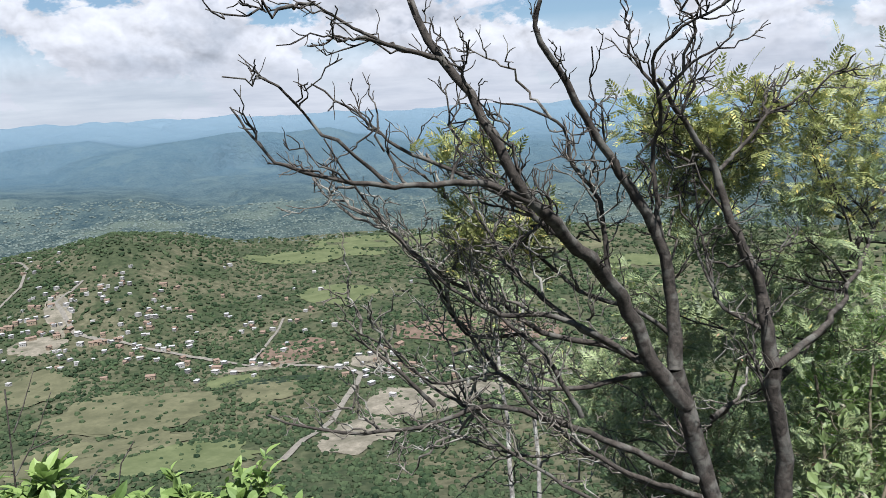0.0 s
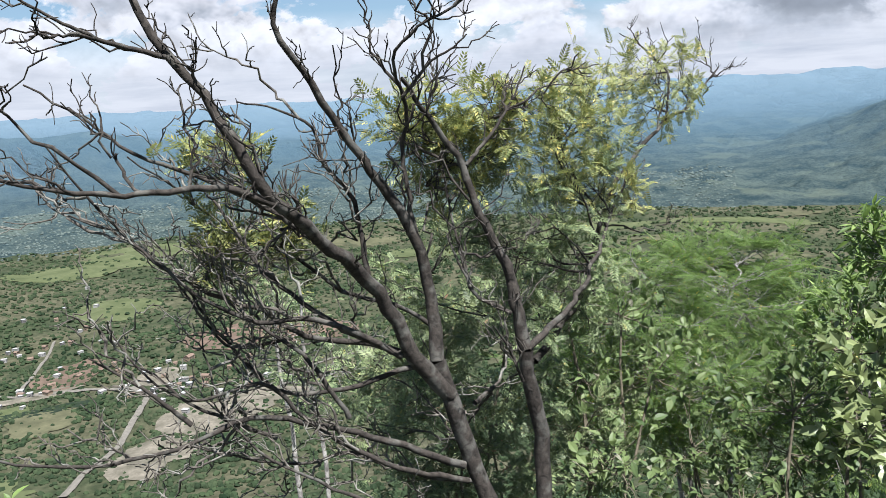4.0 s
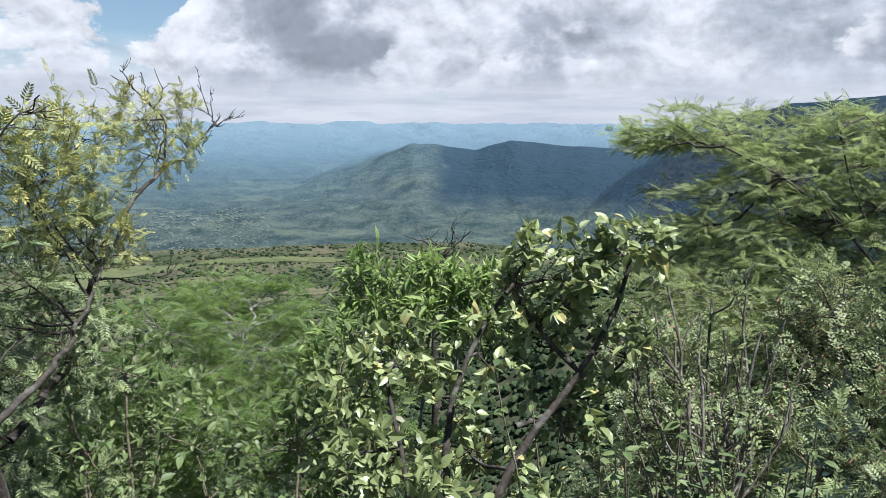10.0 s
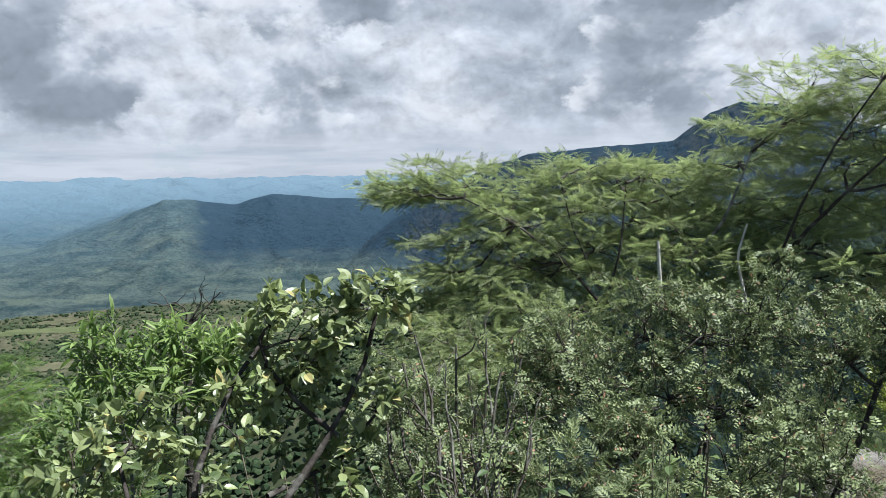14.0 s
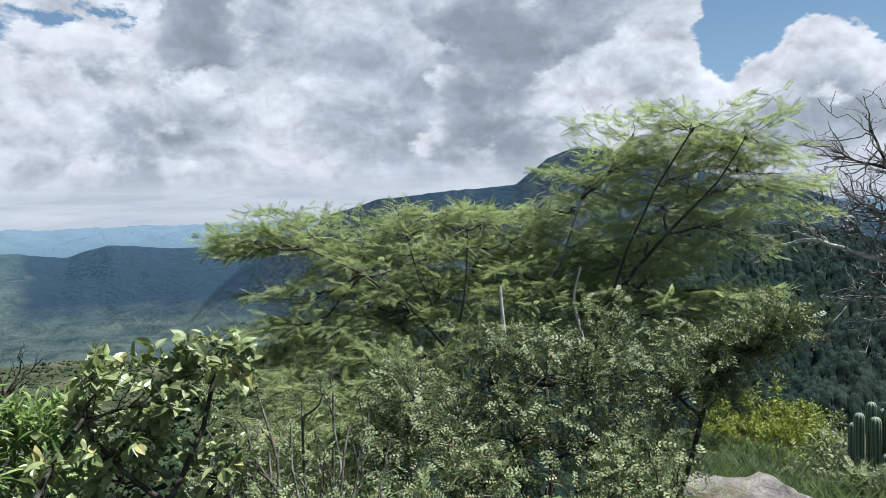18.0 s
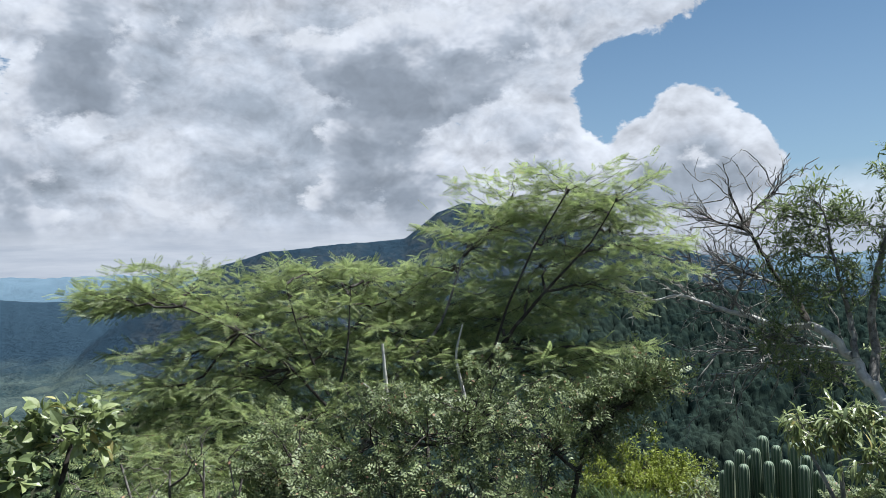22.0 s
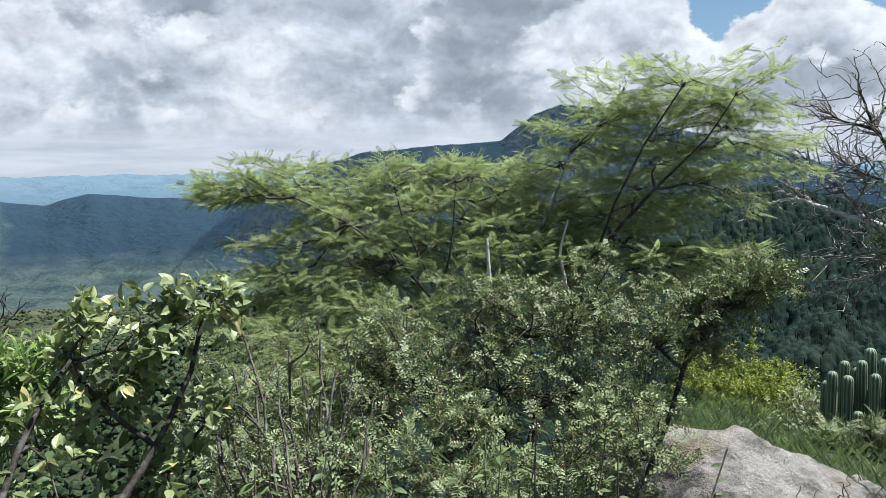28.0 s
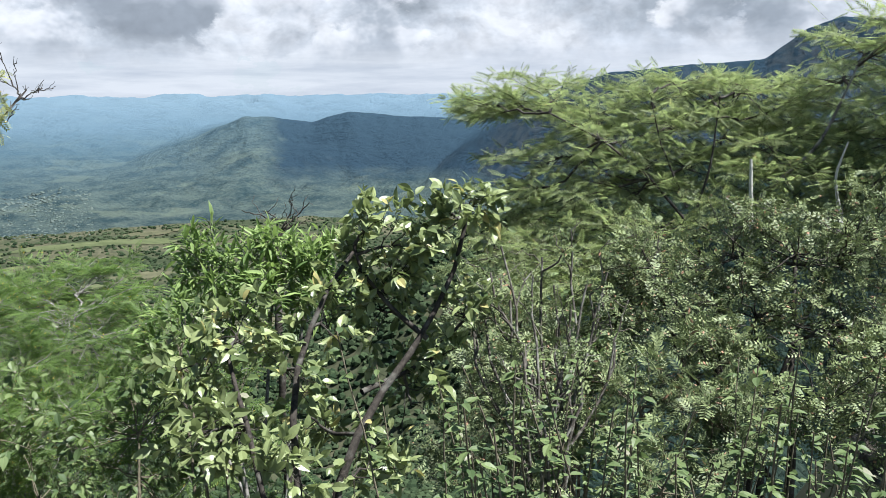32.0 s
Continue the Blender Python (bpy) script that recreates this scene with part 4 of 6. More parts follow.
# ---------------------------------------------------------------- the half-bare tree on the edge
TREE_LIMBS = (
    (0.046, 0.034, ((23.5, -29.1, 2.35), (25.0, -24.8, 2.31), (26.5, -20.6, 2.22), (27.6, -16.7, 2.18))),
    (0.033, 0.012, ((26.8, -19.1, 2.2), (29.4, -16.2, 2.13), (30.9, -12.4, 2.09), (32.8, -9.8, 2.0), (37.8, -4.8, 1.78), (39.7, -0.9, 1.78), (41.9, 2.9, 1.82), (43.7, 4.9, 1.82), (45.0, 8.6, 1.88))),
    (0.01, 0.003, ((43.3, 4.6, 1.82), (46.4, 5.5, 1.8), (49.3, 7.0, 1.78), (51.5, 8.5, 1.78))),
    (0.014, 0.003, ((37.6, -5.0, 1.79), (40.9, -3.4, 1.78), (45.1, -3.6, 1.77), (49.6, -3.2, 1.75), (54.6, -1.5, 1.75), (56.8, 2.1, 1.78))),
    (0.014, 0.003, ((32.8, -9.8, 2.0), (35.7, -7.3, 1.97), (40.7, -3.6, 1.96), (46.1, -1.3, 1.97), (48.4, 1.0, 2.0), (51.5, 3.2, 2.03))),
    (0.03, 0.008, ((27.6, -16.7, 2.18), (27.7, -11.7, 2.18), (28.7, -7.6, 2.14), (31.1, -3.7, 2.1), (33.5, 0.1, 2.06), (34.8, 2.8, 2.04), (37.2, 6.1, 2.02), (36.2, 8.3, 2.02))),
    (0.012, 0.004, ((28.5, -7.9, 2.14), (29.2, -2.3, 2.15), (28.4, 0.2, 2.1), (29.5, 3.7, 2.0), (28.6, 5.1, 1.97), (26.4, 6.2, 1.97), (24.5, 7.2, 1.96))),
    (0.008, 0.003, ((28.8, 1.2, 2.05), (26.9, 3.4, 2.0), (25.3, 4.2, 1.99), (24.4, 5.0, 1.99))),
    (0.036, 0.03, ((20.5, -28.7, 2.39), (20.4, -24.4, 2.35), (20.5, -21.3, 2.31), (21.3, -16.3, 2.22))),
    (0.027, 0.008, ((21.3, -16.3, 2.22), (22.2, -10.9, 2.2), (24.2, -6.7, 2.18), (24.9, -3.6, 2.19), (27.1, -0.4, 2.15), (28.8, 2.4, 2.1))),
    (0.017, 0.006, ((21.2, -16.3, 2.21), (18.3, -14.1, 2.41), (16.4, -11.7, 2.71), (15.0, -8.3, 3.01), (13.4, -5.2, 3.21))),
    (0.01, 0.003, ((22.2, -13.8, 2.2), (24.9, -12.4, 2.18), (26.1, -6.5, 2.24), (26.4, -3.2, 2.24))),
    (0.01, 0.003, ((24.8, -3.6, 2.19), (22.8, -1.5, 2.24), (21.4, 0.5, 2.33), (20.5, 2.6, 2.37))),
    (0.024, 0.005, ((20.5, -17.6, 2.76), (16.7, -13.1, 3.06), (15.3, -7.5, 3.22), (13.3, -4.2, 3.27), (11.0, -1.9, 3.47), (9.0, -0.7, 3.76), (7.4, 1.3, 4.16))),
    (0.01, 0.003, ((15.3, -7.5, 3.22), (18.4, -6.6, 3.17), (17.7, -2.8, 3.17), (15.9, -0.6, 3.27))),
    (0.009, 0.003, ((10.9, -1.9, 3.47), (10.6, 1.2, 3.57), (12.6, 3.3, 3.67), (13.8, 4.0, 3.67))),
    (0.018, 0.004, ((26.1, -23.8, 2.26), (31.3, -21.8, 2.17), (35.9, -20.0, 2.11), (41.1, -18.7, 2.04), (45.7, -20.2, 1.99), (51.1, -20.0, 1.95), (56.2, -18.0, 1.91))),
    (0.014, 0.003, ((25.9, -24.8, 2.26), (31.8, -23.2, 2.12), (36.9, -19.9, 2.09), (39.6, -16.4, 2.05), (44.9, -17.6, 2.0), (47.5, -14.6, 2.01), (49.0, -11.6, 2.01))),
    (0.016, 0.003, ((28.2, -16.9, 2.18), (34.3, -13.9, 2.09), (38.7, -9.9, 2.05), (41.1, -5.6, 2.06), (42.8, -2.9, 2.12))),
    (0.014, 0.003, ((30.1, -16.2, 2.13), (35.1, -13.1, 2.06), (40.2, -12.9, 2.05), (44.0, -10.1, 2.04), (46.9, -6.4, 2.05), (50.2, -4.7, 2.07))),
    (0.012, 0.003, ((34.1, -19.9, 2.13), (36.7, -15.4, 2.09), (39.8, -13.0, 2.1), (42.8, -9.8, 2.11), (45.8, -9.3, 2.16))),
    (0.012, 0.003, ((24.0, -28.7, 2.3), (30.0, -26.6, 2.11), (35.6, -24.1, 2.03), (39.5, -22.0, 2.04), (42.5, -18.9, 2.04), (43.4, -14.4, 2.1))),
    (0.01, 0.003, ((44.6, -18.7, 2.0), (47.2, -15.9, 1.97), (50.2, -13.4, 1.96))),
    (0.012, 0.004, ((25.1, -19.8, 2.27), (23.4, -18.8, 2.42), (25.1, -20.9, 2.62), (26.1, -22.5, 2.72))),
    (0.008, 0.003, ((21.6, -18.4, 2.21), (22.6, -15.9, 2.12), (23.6, -14.4, 2.07))),
    (0.014, 0.003, ((32.0, -10.7, 2.15), (32.2, -7.2, 2.15), (32.7, -4.9, 2.14), (34.4, -2.9, 2.14), (34.7, -0.3, 2.13), (37.2, 1.0, 2.13), (39.5, 1.5, 2.12))),
    (0.016, 0.003, ((27.8, -17.3, 2.28), (32.4, -15.0, 2.26), (36.4, -14.8, 2.23), (39.0, -12.4, 2.2), (42.7, -10.6, 2.17), (46.2, -7.9, 2.14), (49.0, -3.9, 2.11), (50.9, -0.4, 2.08))),
    (0.009, 0.003, ((37.5, -14.4, 2.25), (41.9, -14.5, 2.23), (43.4, -12.1, 2.21), (44.1, -10.5, 2.19), (45.8, -7.6, 2.17))),
    (0.015, 0.003, ((28.5, -17.0, 2.33), (34.9, -18.4, 2.32), (38.5, -18.2, 2.3), (40.4, -16.2, 2.28), (42.6, -13.0, 2.26), (44.3, -9.3, 2.24), (46.9, -7.2, 2.22))),
    (0.01, 0.003, ((39.2, -20.7, 2.19), (42.3, -19.0, 2.18), (44.6, -17.7, 2.18), (46.8, -15.2, 2.17), (49.8, -13.4, 2.16))),
    (0.013, 0.003, ((24.7, -25.1, 2.41), (29.5, -24.4, 2.37), (34.3, -22.2, 2.33), (36.8, -22.8, 2.28), (40.1, -22.2, 2.24), (44.8, -20.3, 2.2))),
    (0.01, 0.003, ((15.7, -13.9, 3.22), (17.1, -10.6, 3.25), (18.5, -8.1, 3.28), (18.2, -5.5, 3.31), (16.8, -2.6, 3.33))),
    (0.012, 0.003, ((27.3, -15.1, 2.34), (29.9, -12.8, 2.31), (33.8, -11.9, 2.28), (36.8, -8.6, 2.26), (39.9, -7.7, 2.23), (43.6, -4.0, 2.2), (46.5, -1.5, 2.17))),
)


def bare_tree():
    rng = np.random.default_rng(11)
    tree = root("half_bare_tree", foot(23, 2.2), "gnarled half-bare tree with dark bark and yellowing leaves", "tree")
    lines = []
    for i, (r0, r1, points) in enumerate(TREE_LIMBS):
        pts = [at(*p) for p in points]
        if i in (0, 8):
            pts.insert(0, tuple(foot(points[0][0] - 0.5, points[0][2] * 0.86)))
        lines.append(stem(tree, pts, r0 * (0.74 if i in (0, 8) else 0.68 if i in (1, 5, 9) else 0.60), r1 * 0.66, B_DARK, rng, "trunk" if i in (0, 8) else "limb", 26, 8, 0.016))
    # bare crooked branches along the limbs, twigs on them and short stubs on these
    pieces = []

    def shoots(lines, count, short, long, r0, r1, k, start=0.12, lift=0.35, bend=0.14):
        many = np.repeat(lines, count, 0)
        share = rng.uniform(start, 0.97, len(many))
        a, d = pick(many, share)
        out = unit(d * 0.75 + rng.normal(0, 0.55, d.shape) + np.array([0, 0, lift]))
        c = bows(a, a + out * rng.uniform(short, long, (len(a), 1)) * (1.2 - 0.6 * share[:, None]), bend, k, 0.045, rng)
        pieces.append(tubes(c, r0, r1, 5 if r0 > 0.002 else 4, 1.0, 0.10, rng))
        return c

    for i, l in enumerate(lines):
        if i == 16:   # from here on the low branches, their sunlit paleness put into the bark colour
            v, f = joined(pieces)
            part("bare_twigwork", v, f, B_DARK, tree, kind="stuff")
            pieces.clear()
        if i in (0, 8):
            continue
        far = i in (10, 13, 14, 15, 31)
        run = np.linalg.norm(np.diff(l[0], axis=0), axis=1).sum()
        limbs = shoots(l, int((1.5 if far else 3.5) * run) + 1, 0.12, 0.42, 0.0042, 0.0016, 12, 0.2)
        twigs = shoots(limbs, 3 if far else 4, 0.05, 0.18, 0.0022, 0.0012, 8)
        shoots(twigs, 3, 0.015, 0.06, 0.0014, 0.0009, 4)
        near = shoots(l, int((4 if far else 10) * run) + 2, 0.04, 0.20, 0.0024, 0.0012, 8)
        shoots(near, 3, 0.02, 0.07, 0.0015, 0.0009, 5, 0.25)
    v, f = joined(pieces)
    part("low_twigwork", v, f, B_STEM, tree, "bare low twigs, greyed paler for the sun on them", kind="stuff")
    # Besides real yellowing, sun and shade are split here into two leaf colours.
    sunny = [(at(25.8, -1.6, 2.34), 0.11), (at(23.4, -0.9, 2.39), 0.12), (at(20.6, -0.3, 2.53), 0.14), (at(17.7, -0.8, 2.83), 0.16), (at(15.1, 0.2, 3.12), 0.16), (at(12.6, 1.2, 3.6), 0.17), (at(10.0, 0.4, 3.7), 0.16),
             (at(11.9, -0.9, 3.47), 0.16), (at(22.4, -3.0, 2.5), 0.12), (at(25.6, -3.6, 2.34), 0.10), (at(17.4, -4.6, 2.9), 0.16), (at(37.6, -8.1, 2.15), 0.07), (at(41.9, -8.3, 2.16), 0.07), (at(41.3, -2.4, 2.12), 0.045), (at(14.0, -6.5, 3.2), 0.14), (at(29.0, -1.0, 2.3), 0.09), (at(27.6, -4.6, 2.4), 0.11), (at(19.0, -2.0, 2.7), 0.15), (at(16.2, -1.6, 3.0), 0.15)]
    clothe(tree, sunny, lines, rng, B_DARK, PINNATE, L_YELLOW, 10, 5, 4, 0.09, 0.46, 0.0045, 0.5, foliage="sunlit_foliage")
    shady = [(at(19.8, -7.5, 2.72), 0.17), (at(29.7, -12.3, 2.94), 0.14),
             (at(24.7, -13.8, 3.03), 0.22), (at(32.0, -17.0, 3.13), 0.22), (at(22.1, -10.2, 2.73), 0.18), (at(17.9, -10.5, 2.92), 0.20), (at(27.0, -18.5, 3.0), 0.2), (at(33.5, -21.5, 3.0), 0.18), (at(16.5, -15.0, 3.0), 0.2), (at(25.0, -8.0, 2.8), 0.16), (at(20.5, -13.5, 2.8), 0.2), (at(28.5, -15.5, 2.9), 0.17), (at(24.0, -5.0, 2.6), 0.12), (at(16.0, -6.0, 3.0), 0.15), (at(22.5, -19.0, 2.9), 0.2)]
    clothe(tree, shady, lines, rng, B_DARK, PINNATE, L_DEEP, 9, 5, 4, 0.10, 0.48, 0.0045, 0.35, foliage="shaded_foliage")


bare_tree()


# ---------------------------------------------------------------- the feathery trees
def feathery_tree():
    rng = np.random.default_rng(21)
    tree = root("feathery_acacia", foot(-38, 4.2), "spreading thorn tree with flat layers of fine feathery green leaves", "tree")
    base = foot(-38, 4.2)
    lines = [stem(tree, [base, at(-38.7, -17, 4.09), at(-38.7, -12.5, 4.46), at(-37.6, -10.1, 4.47), at(-35.4, -6.1, 4.48), at(-31.6, -2.4, 4.58), at(-26.5, -0.6, 4.64)], 0.0264, 0.0049, B_DARK, rng),
             stem(tree, [base, at(-42, -17, 4.09), at(-45.5, -10, 4.28), at(-47.3, -4.5, 4.30), at(-49.0, 0.9, 4.21), at(-50.7, 4.7, 4.18), at(-53, 6.6, 4.13)], 0.0238, 0.0039, B_DARK, rng),
             stem(tree, [at(-47.0, -5.2, 4.30), at(-50.5, -1.0, 4.19), at(-54.5, 3.0, 4.12), at(-56.2, 5.8, 4.12)], 0.0126, 0.0029, B_DARK, rng, "limb"),
             stem(tree, [at(-38, -11, 4.46), at(-40.5, -6, 4.46), at(-43.9, -2.9, 4.40), at(-45.6, 2.2, 4.37)], 0.0172, 0.0042, B_GREY, rng, "limb"),
             stem(tree, [at(-36.4, -8, 4.48), at(-37.4, -4, 4.46), at(-37.7, 0.3, 4.50)], 0.0095, 0.0024, B_DARK, rng, "limb"),
             stem(tree, [at(-36.0, -7, 4.48), at(-34.0, -2.5, 4.58), at(-33.3, 0.6, 4.58)], 0.0085, 0.0024, B_DARK, rng, "limb"),
             stem(tree, [at(-40.2, -10.5, 4.28), at(-39.9, -5.4, 4.23), at(-39.8, -3.6, 4.23)], 0.0145, 0.0070, B_PALE, rng, "dead_limb"),
             stem(tree, [at(-45.5, -8, 4.19), at(-44.8, -4.6, 4.19), at(-45.4, -2.4, 4.19)], 0.0106, 0.0042, B_PALE, rng, "dead_limb"),
             stem(tree, [at(-40.0, -7.6, 4.23), at(-38.4, -6.2, 4.19)], 0.0079, 0.0035, B_PALE, rng, "dead_limb")]
    layers = [(-21.6, 0.0, 5.13, .10), (-24.0, 0.3, 5.13, .14), (-26.3, 0.9, 5.13, .25), (-28.5, -1.4, 4.93, .30), (-33.3, 0.1, 5.03, .32), (-37.7, 0.1, 4.94, .32), (-42.0, -0.5, 4.93, .32), (-45.2, 1.0, 4.83, .30), (-46.1, 3.3, 4.74, .26),
              (-49.2, 6.3, 4.64, .24), (-53.0, 7.0, 4.54, .28), (-56.2, 6.2, 4.53, .26), (-56.4, 3.9, 4.53, .24), (-52.8, 3.4, 4.53, .3), (-50.5, -0.3, 4.63, .32), (-54.9, -0.1, 4.72, .28), (-58.6, 1.9, 4.92, .20),
              (-25.3, -4.6, 5.12, .28), (-29.9, -4.6, 4.92, .32), (-36.3, -4.2, 4.93, .34), (-41.8, -5.2, 4.82, .34), (-47.7, -5.3, 4.72, .32), (-52.5, -5.6, 4.61, .30), (-55.0, -4.9, 4.6, .2), (-26.0, -9.1, 5.41, .34), (-30.5, -8.7, 5.21, .36), (-23.5, -6.8, 5.3, .25), (-33.5, -4.2, 5.0, .32), (-39.0, -2.2, 4.9, .3), (-45.0, -2.6, 4.8, .3), (-24.5, -13.0, 5.3, .3), (-29.0, -12.5, 5.1, .3), (-34.0, -9.0, 5.0, .3), (-38.5, -7.0, 5.0, .3), (-44.5, -7.0, 4.9, .28), (-27.5, -6.5, 5.1, .3), (-22.5, -10.0, 5.3, .26), (-32.5, -6.4, 5.0, .3), (-27.0, -11.2, 5.2, .3), (-31.5, -2.6, 4.7, .28), (-41.0, -2.8, 4.6, .28), (-48.0, -2.0, 4.5, .28), (-35.5, -1.8, 4.8, .28), (-30.0, -0.6, 5.0, .26), (-43.6, -4.4, 4.7, .28), (-46.5, -0.6, 4.7, .26), (-51.5, 1.6, 4.6, .24), (-48.2, 4.4, 4.6, .2), (-54.6, 5.2, 4.5, .2), (-50.0, -3.4, 4.6, .26), (-39.8, 0.6, 4.9, .24), (-35.6, 0.9, 5.0, .22)]
    near = [max(0.0, -3 - e) * 0.115 for _, e, _, _ in layers]   # lower layers pulled towards the camera to catch sun, scaled to keep their view
    puffs = [(at(a, e, d - o), 1.12 * s * (1 - o / d), (0.6 if a < -44 else 0.7) * s) for (a, e, d, s), o in zip(layers, near)]
    kinds = ["top" if e > -1.5 and a < -44 else "crown" if e > -1.5 else "lower" for a, e, _, _ in layers]
    top, high, low = [[p for p, kind in zip(puffs, kinds) if kind == want] for want in ("top", "crown", "lower")]
    sprays(tree, top, lines, rng, B_DARK, FEATHER, L_FEATHER, 6, 6, 5, 0.18, 0.95, 0.007, 2, 0.9, "top_foliage")
    sprays(tree, high, lines, rng, B_DARK, FEATHER, L_FEATHER, 6, 8, 6, 0.18, 0.95, 0.008, 2, 0.9, "crown_foliage")
    sprays(tree, low, lines, rng, B_DARK, FEATHER, L_FEATHER, 6, 6, 6, 0.18, 0.95, 0.008, 2, 0.9, "lower_foliage")


feathery_tree()


def bush(name, label, seed, where, puffs, bark, leaf, leaf_mat, stems=3, r0=0.02, category="bush", group="", **kw):
    """A bush of several stems from one foot, with its crowns."""
    rng = np.random.default_rng(seed)
    base = foot(*where)
    plant = root(name, base, label, category, group)
    puffs = [(at(*p[:3]), p[3]) for p in puffs]
    lines = []
    for i in range(stems):
        goal = puffs[i * len(puffs) // stems][0]
        side = Vector((rng.normal(0, 0.08), rng.normal(0, 0.08), -0.03))
        mid = base.lerp(Vector(goal), 0.5) + Vector((rng.normal(0, 0.08), rng.normal(0, 0.08), 0.05))
        lines.append(stem(plant, [base + side, mid, Vector(goal) - Vector((0, 0, 0.05))], r0, r0 * 0.35, bark, rng, "trunk" if stems == 1 else "stem", 12, 7, 0.02))
    clothe(plant, puffs, lines, rng, bark, leaf, leaf_mat, **kw)
    return plant


def feathery_shrub():
    rng = np.random.default_rng(31)
    base = foot(6, 3.9)
    shrub = root("feathery_shrub", base, "airy thorn shrub with fine bright green feathery leaves", "bush")
    layers = [(12.0, -12.6, 4.79, .3), (6.5, -13.0, 4.79, .32), (9.7, -16.4, 4.38, .32), (3.3, -16.8, 4.58, .34), (1.5, -14.0, 5.1, .28), (6.6, -19.5, 3.98, .32), (15.5, -16.3, 4.38, .3), (-1.6, -18.7, 4.38, .3), (9.9, -20.5, 4.2, .3), (14, -21.5, 4.1, .3), (2.5, -21.5, 3.9, .3),
              (4.5, -10.9, 5.2, .22), (8.6, -11.2, 5.1, .2), (12.6, -18.6, 4.2, .28), (0.4, -17.6, 4.6, .28), (5.0, -15.0, 4.6, .3), (-3.0, -22.0, 4.0, .28), (17.5, -19.5, 4.2, .28)]
    lines = [stem(shrub, [base + Vector((rng.normal(0, 0.1), rng.normal(0, 0.1), -0.03)), base.lerp(Vector(at(*goal)), 0.5) + Vector((0, 0, 0.08)), at(*goal)], 0.022, 0.008, B_GREY, rng, "stem", 12, 7, 0.02)
             for goal in ((12, -14, 4.7), (6.5, -14.5, 4.7), (3, -18, 4.5), (-1, -19.5, 4.3), (10, -21, 4.2))]
    sprays(shrub, [(at(a, e, d), 1.15 * s, 0.9 * s) for a, e, d, s in layers], lines, rng, B_GREY, FEATHER, L_FERN, 7, 7, 6, 0.16, 1.0, 0.009, 2, 0.8)


feathery_shrub()
bush("willow_leaved_bush", "bright green bush with narrow upright leaves", 33, (-5, 3.0),
     [(-2.8, -10.4, 3.8, .17), (-7.2, -10.2, 3.7, .18), (-4.9, -13.3, 3.59, .2), (-8.9, -13.2, 3.59, .2), (-0.8, -15.0, 3.79, .2), (-10.5, -11.2, 3.6, .14)],
     B_GREY, LANCE, L_BRIGHT, 4, 0.016, subs=14, twigs=5, per=7, twig=0.10, size=1.0, thick=0.008, upward=0.9, wild=0.5)
bush("thorny_bush", "dense dusty green bush of tiny leaflets with dark inner stems", 35, (-44, 2.9),
     [(-33.6, -10.6, 3.81, .26), (-38.4, -9.8, 3.71, .28), (-42.7, -9.4, 3.61, .28), (-47.0, -8.2, 3.61, .28), (-50.3, -10.1, 3.6, .27), (-40.5, -13.6, 3.5, .3), (-46.0, -13.4, 3.5, .3), (-49.7, -14.0, 3.49, .28), (-35.8, -14.3, 3.6, .28),
      (-31.2, -13.4, 3.8, .26), (-53.6, -8.8, 3.6, .2), (-56.0, -7.8, 3.6, .12), (-57.9, -6.2, 3.6, .08), (-38.5, -18, 3.2, .28), (-45, -18, 3.1, .28), (-49.5, -17.5, 3.2, .22)],
     B_DARK, FINE, L_OLIVE, 6, 0.024, subs=15, twigs=6, per=7, twig=0.13, size=0.85, thick=0.010, upward=0.3, wild=0.6, loose=0.8)


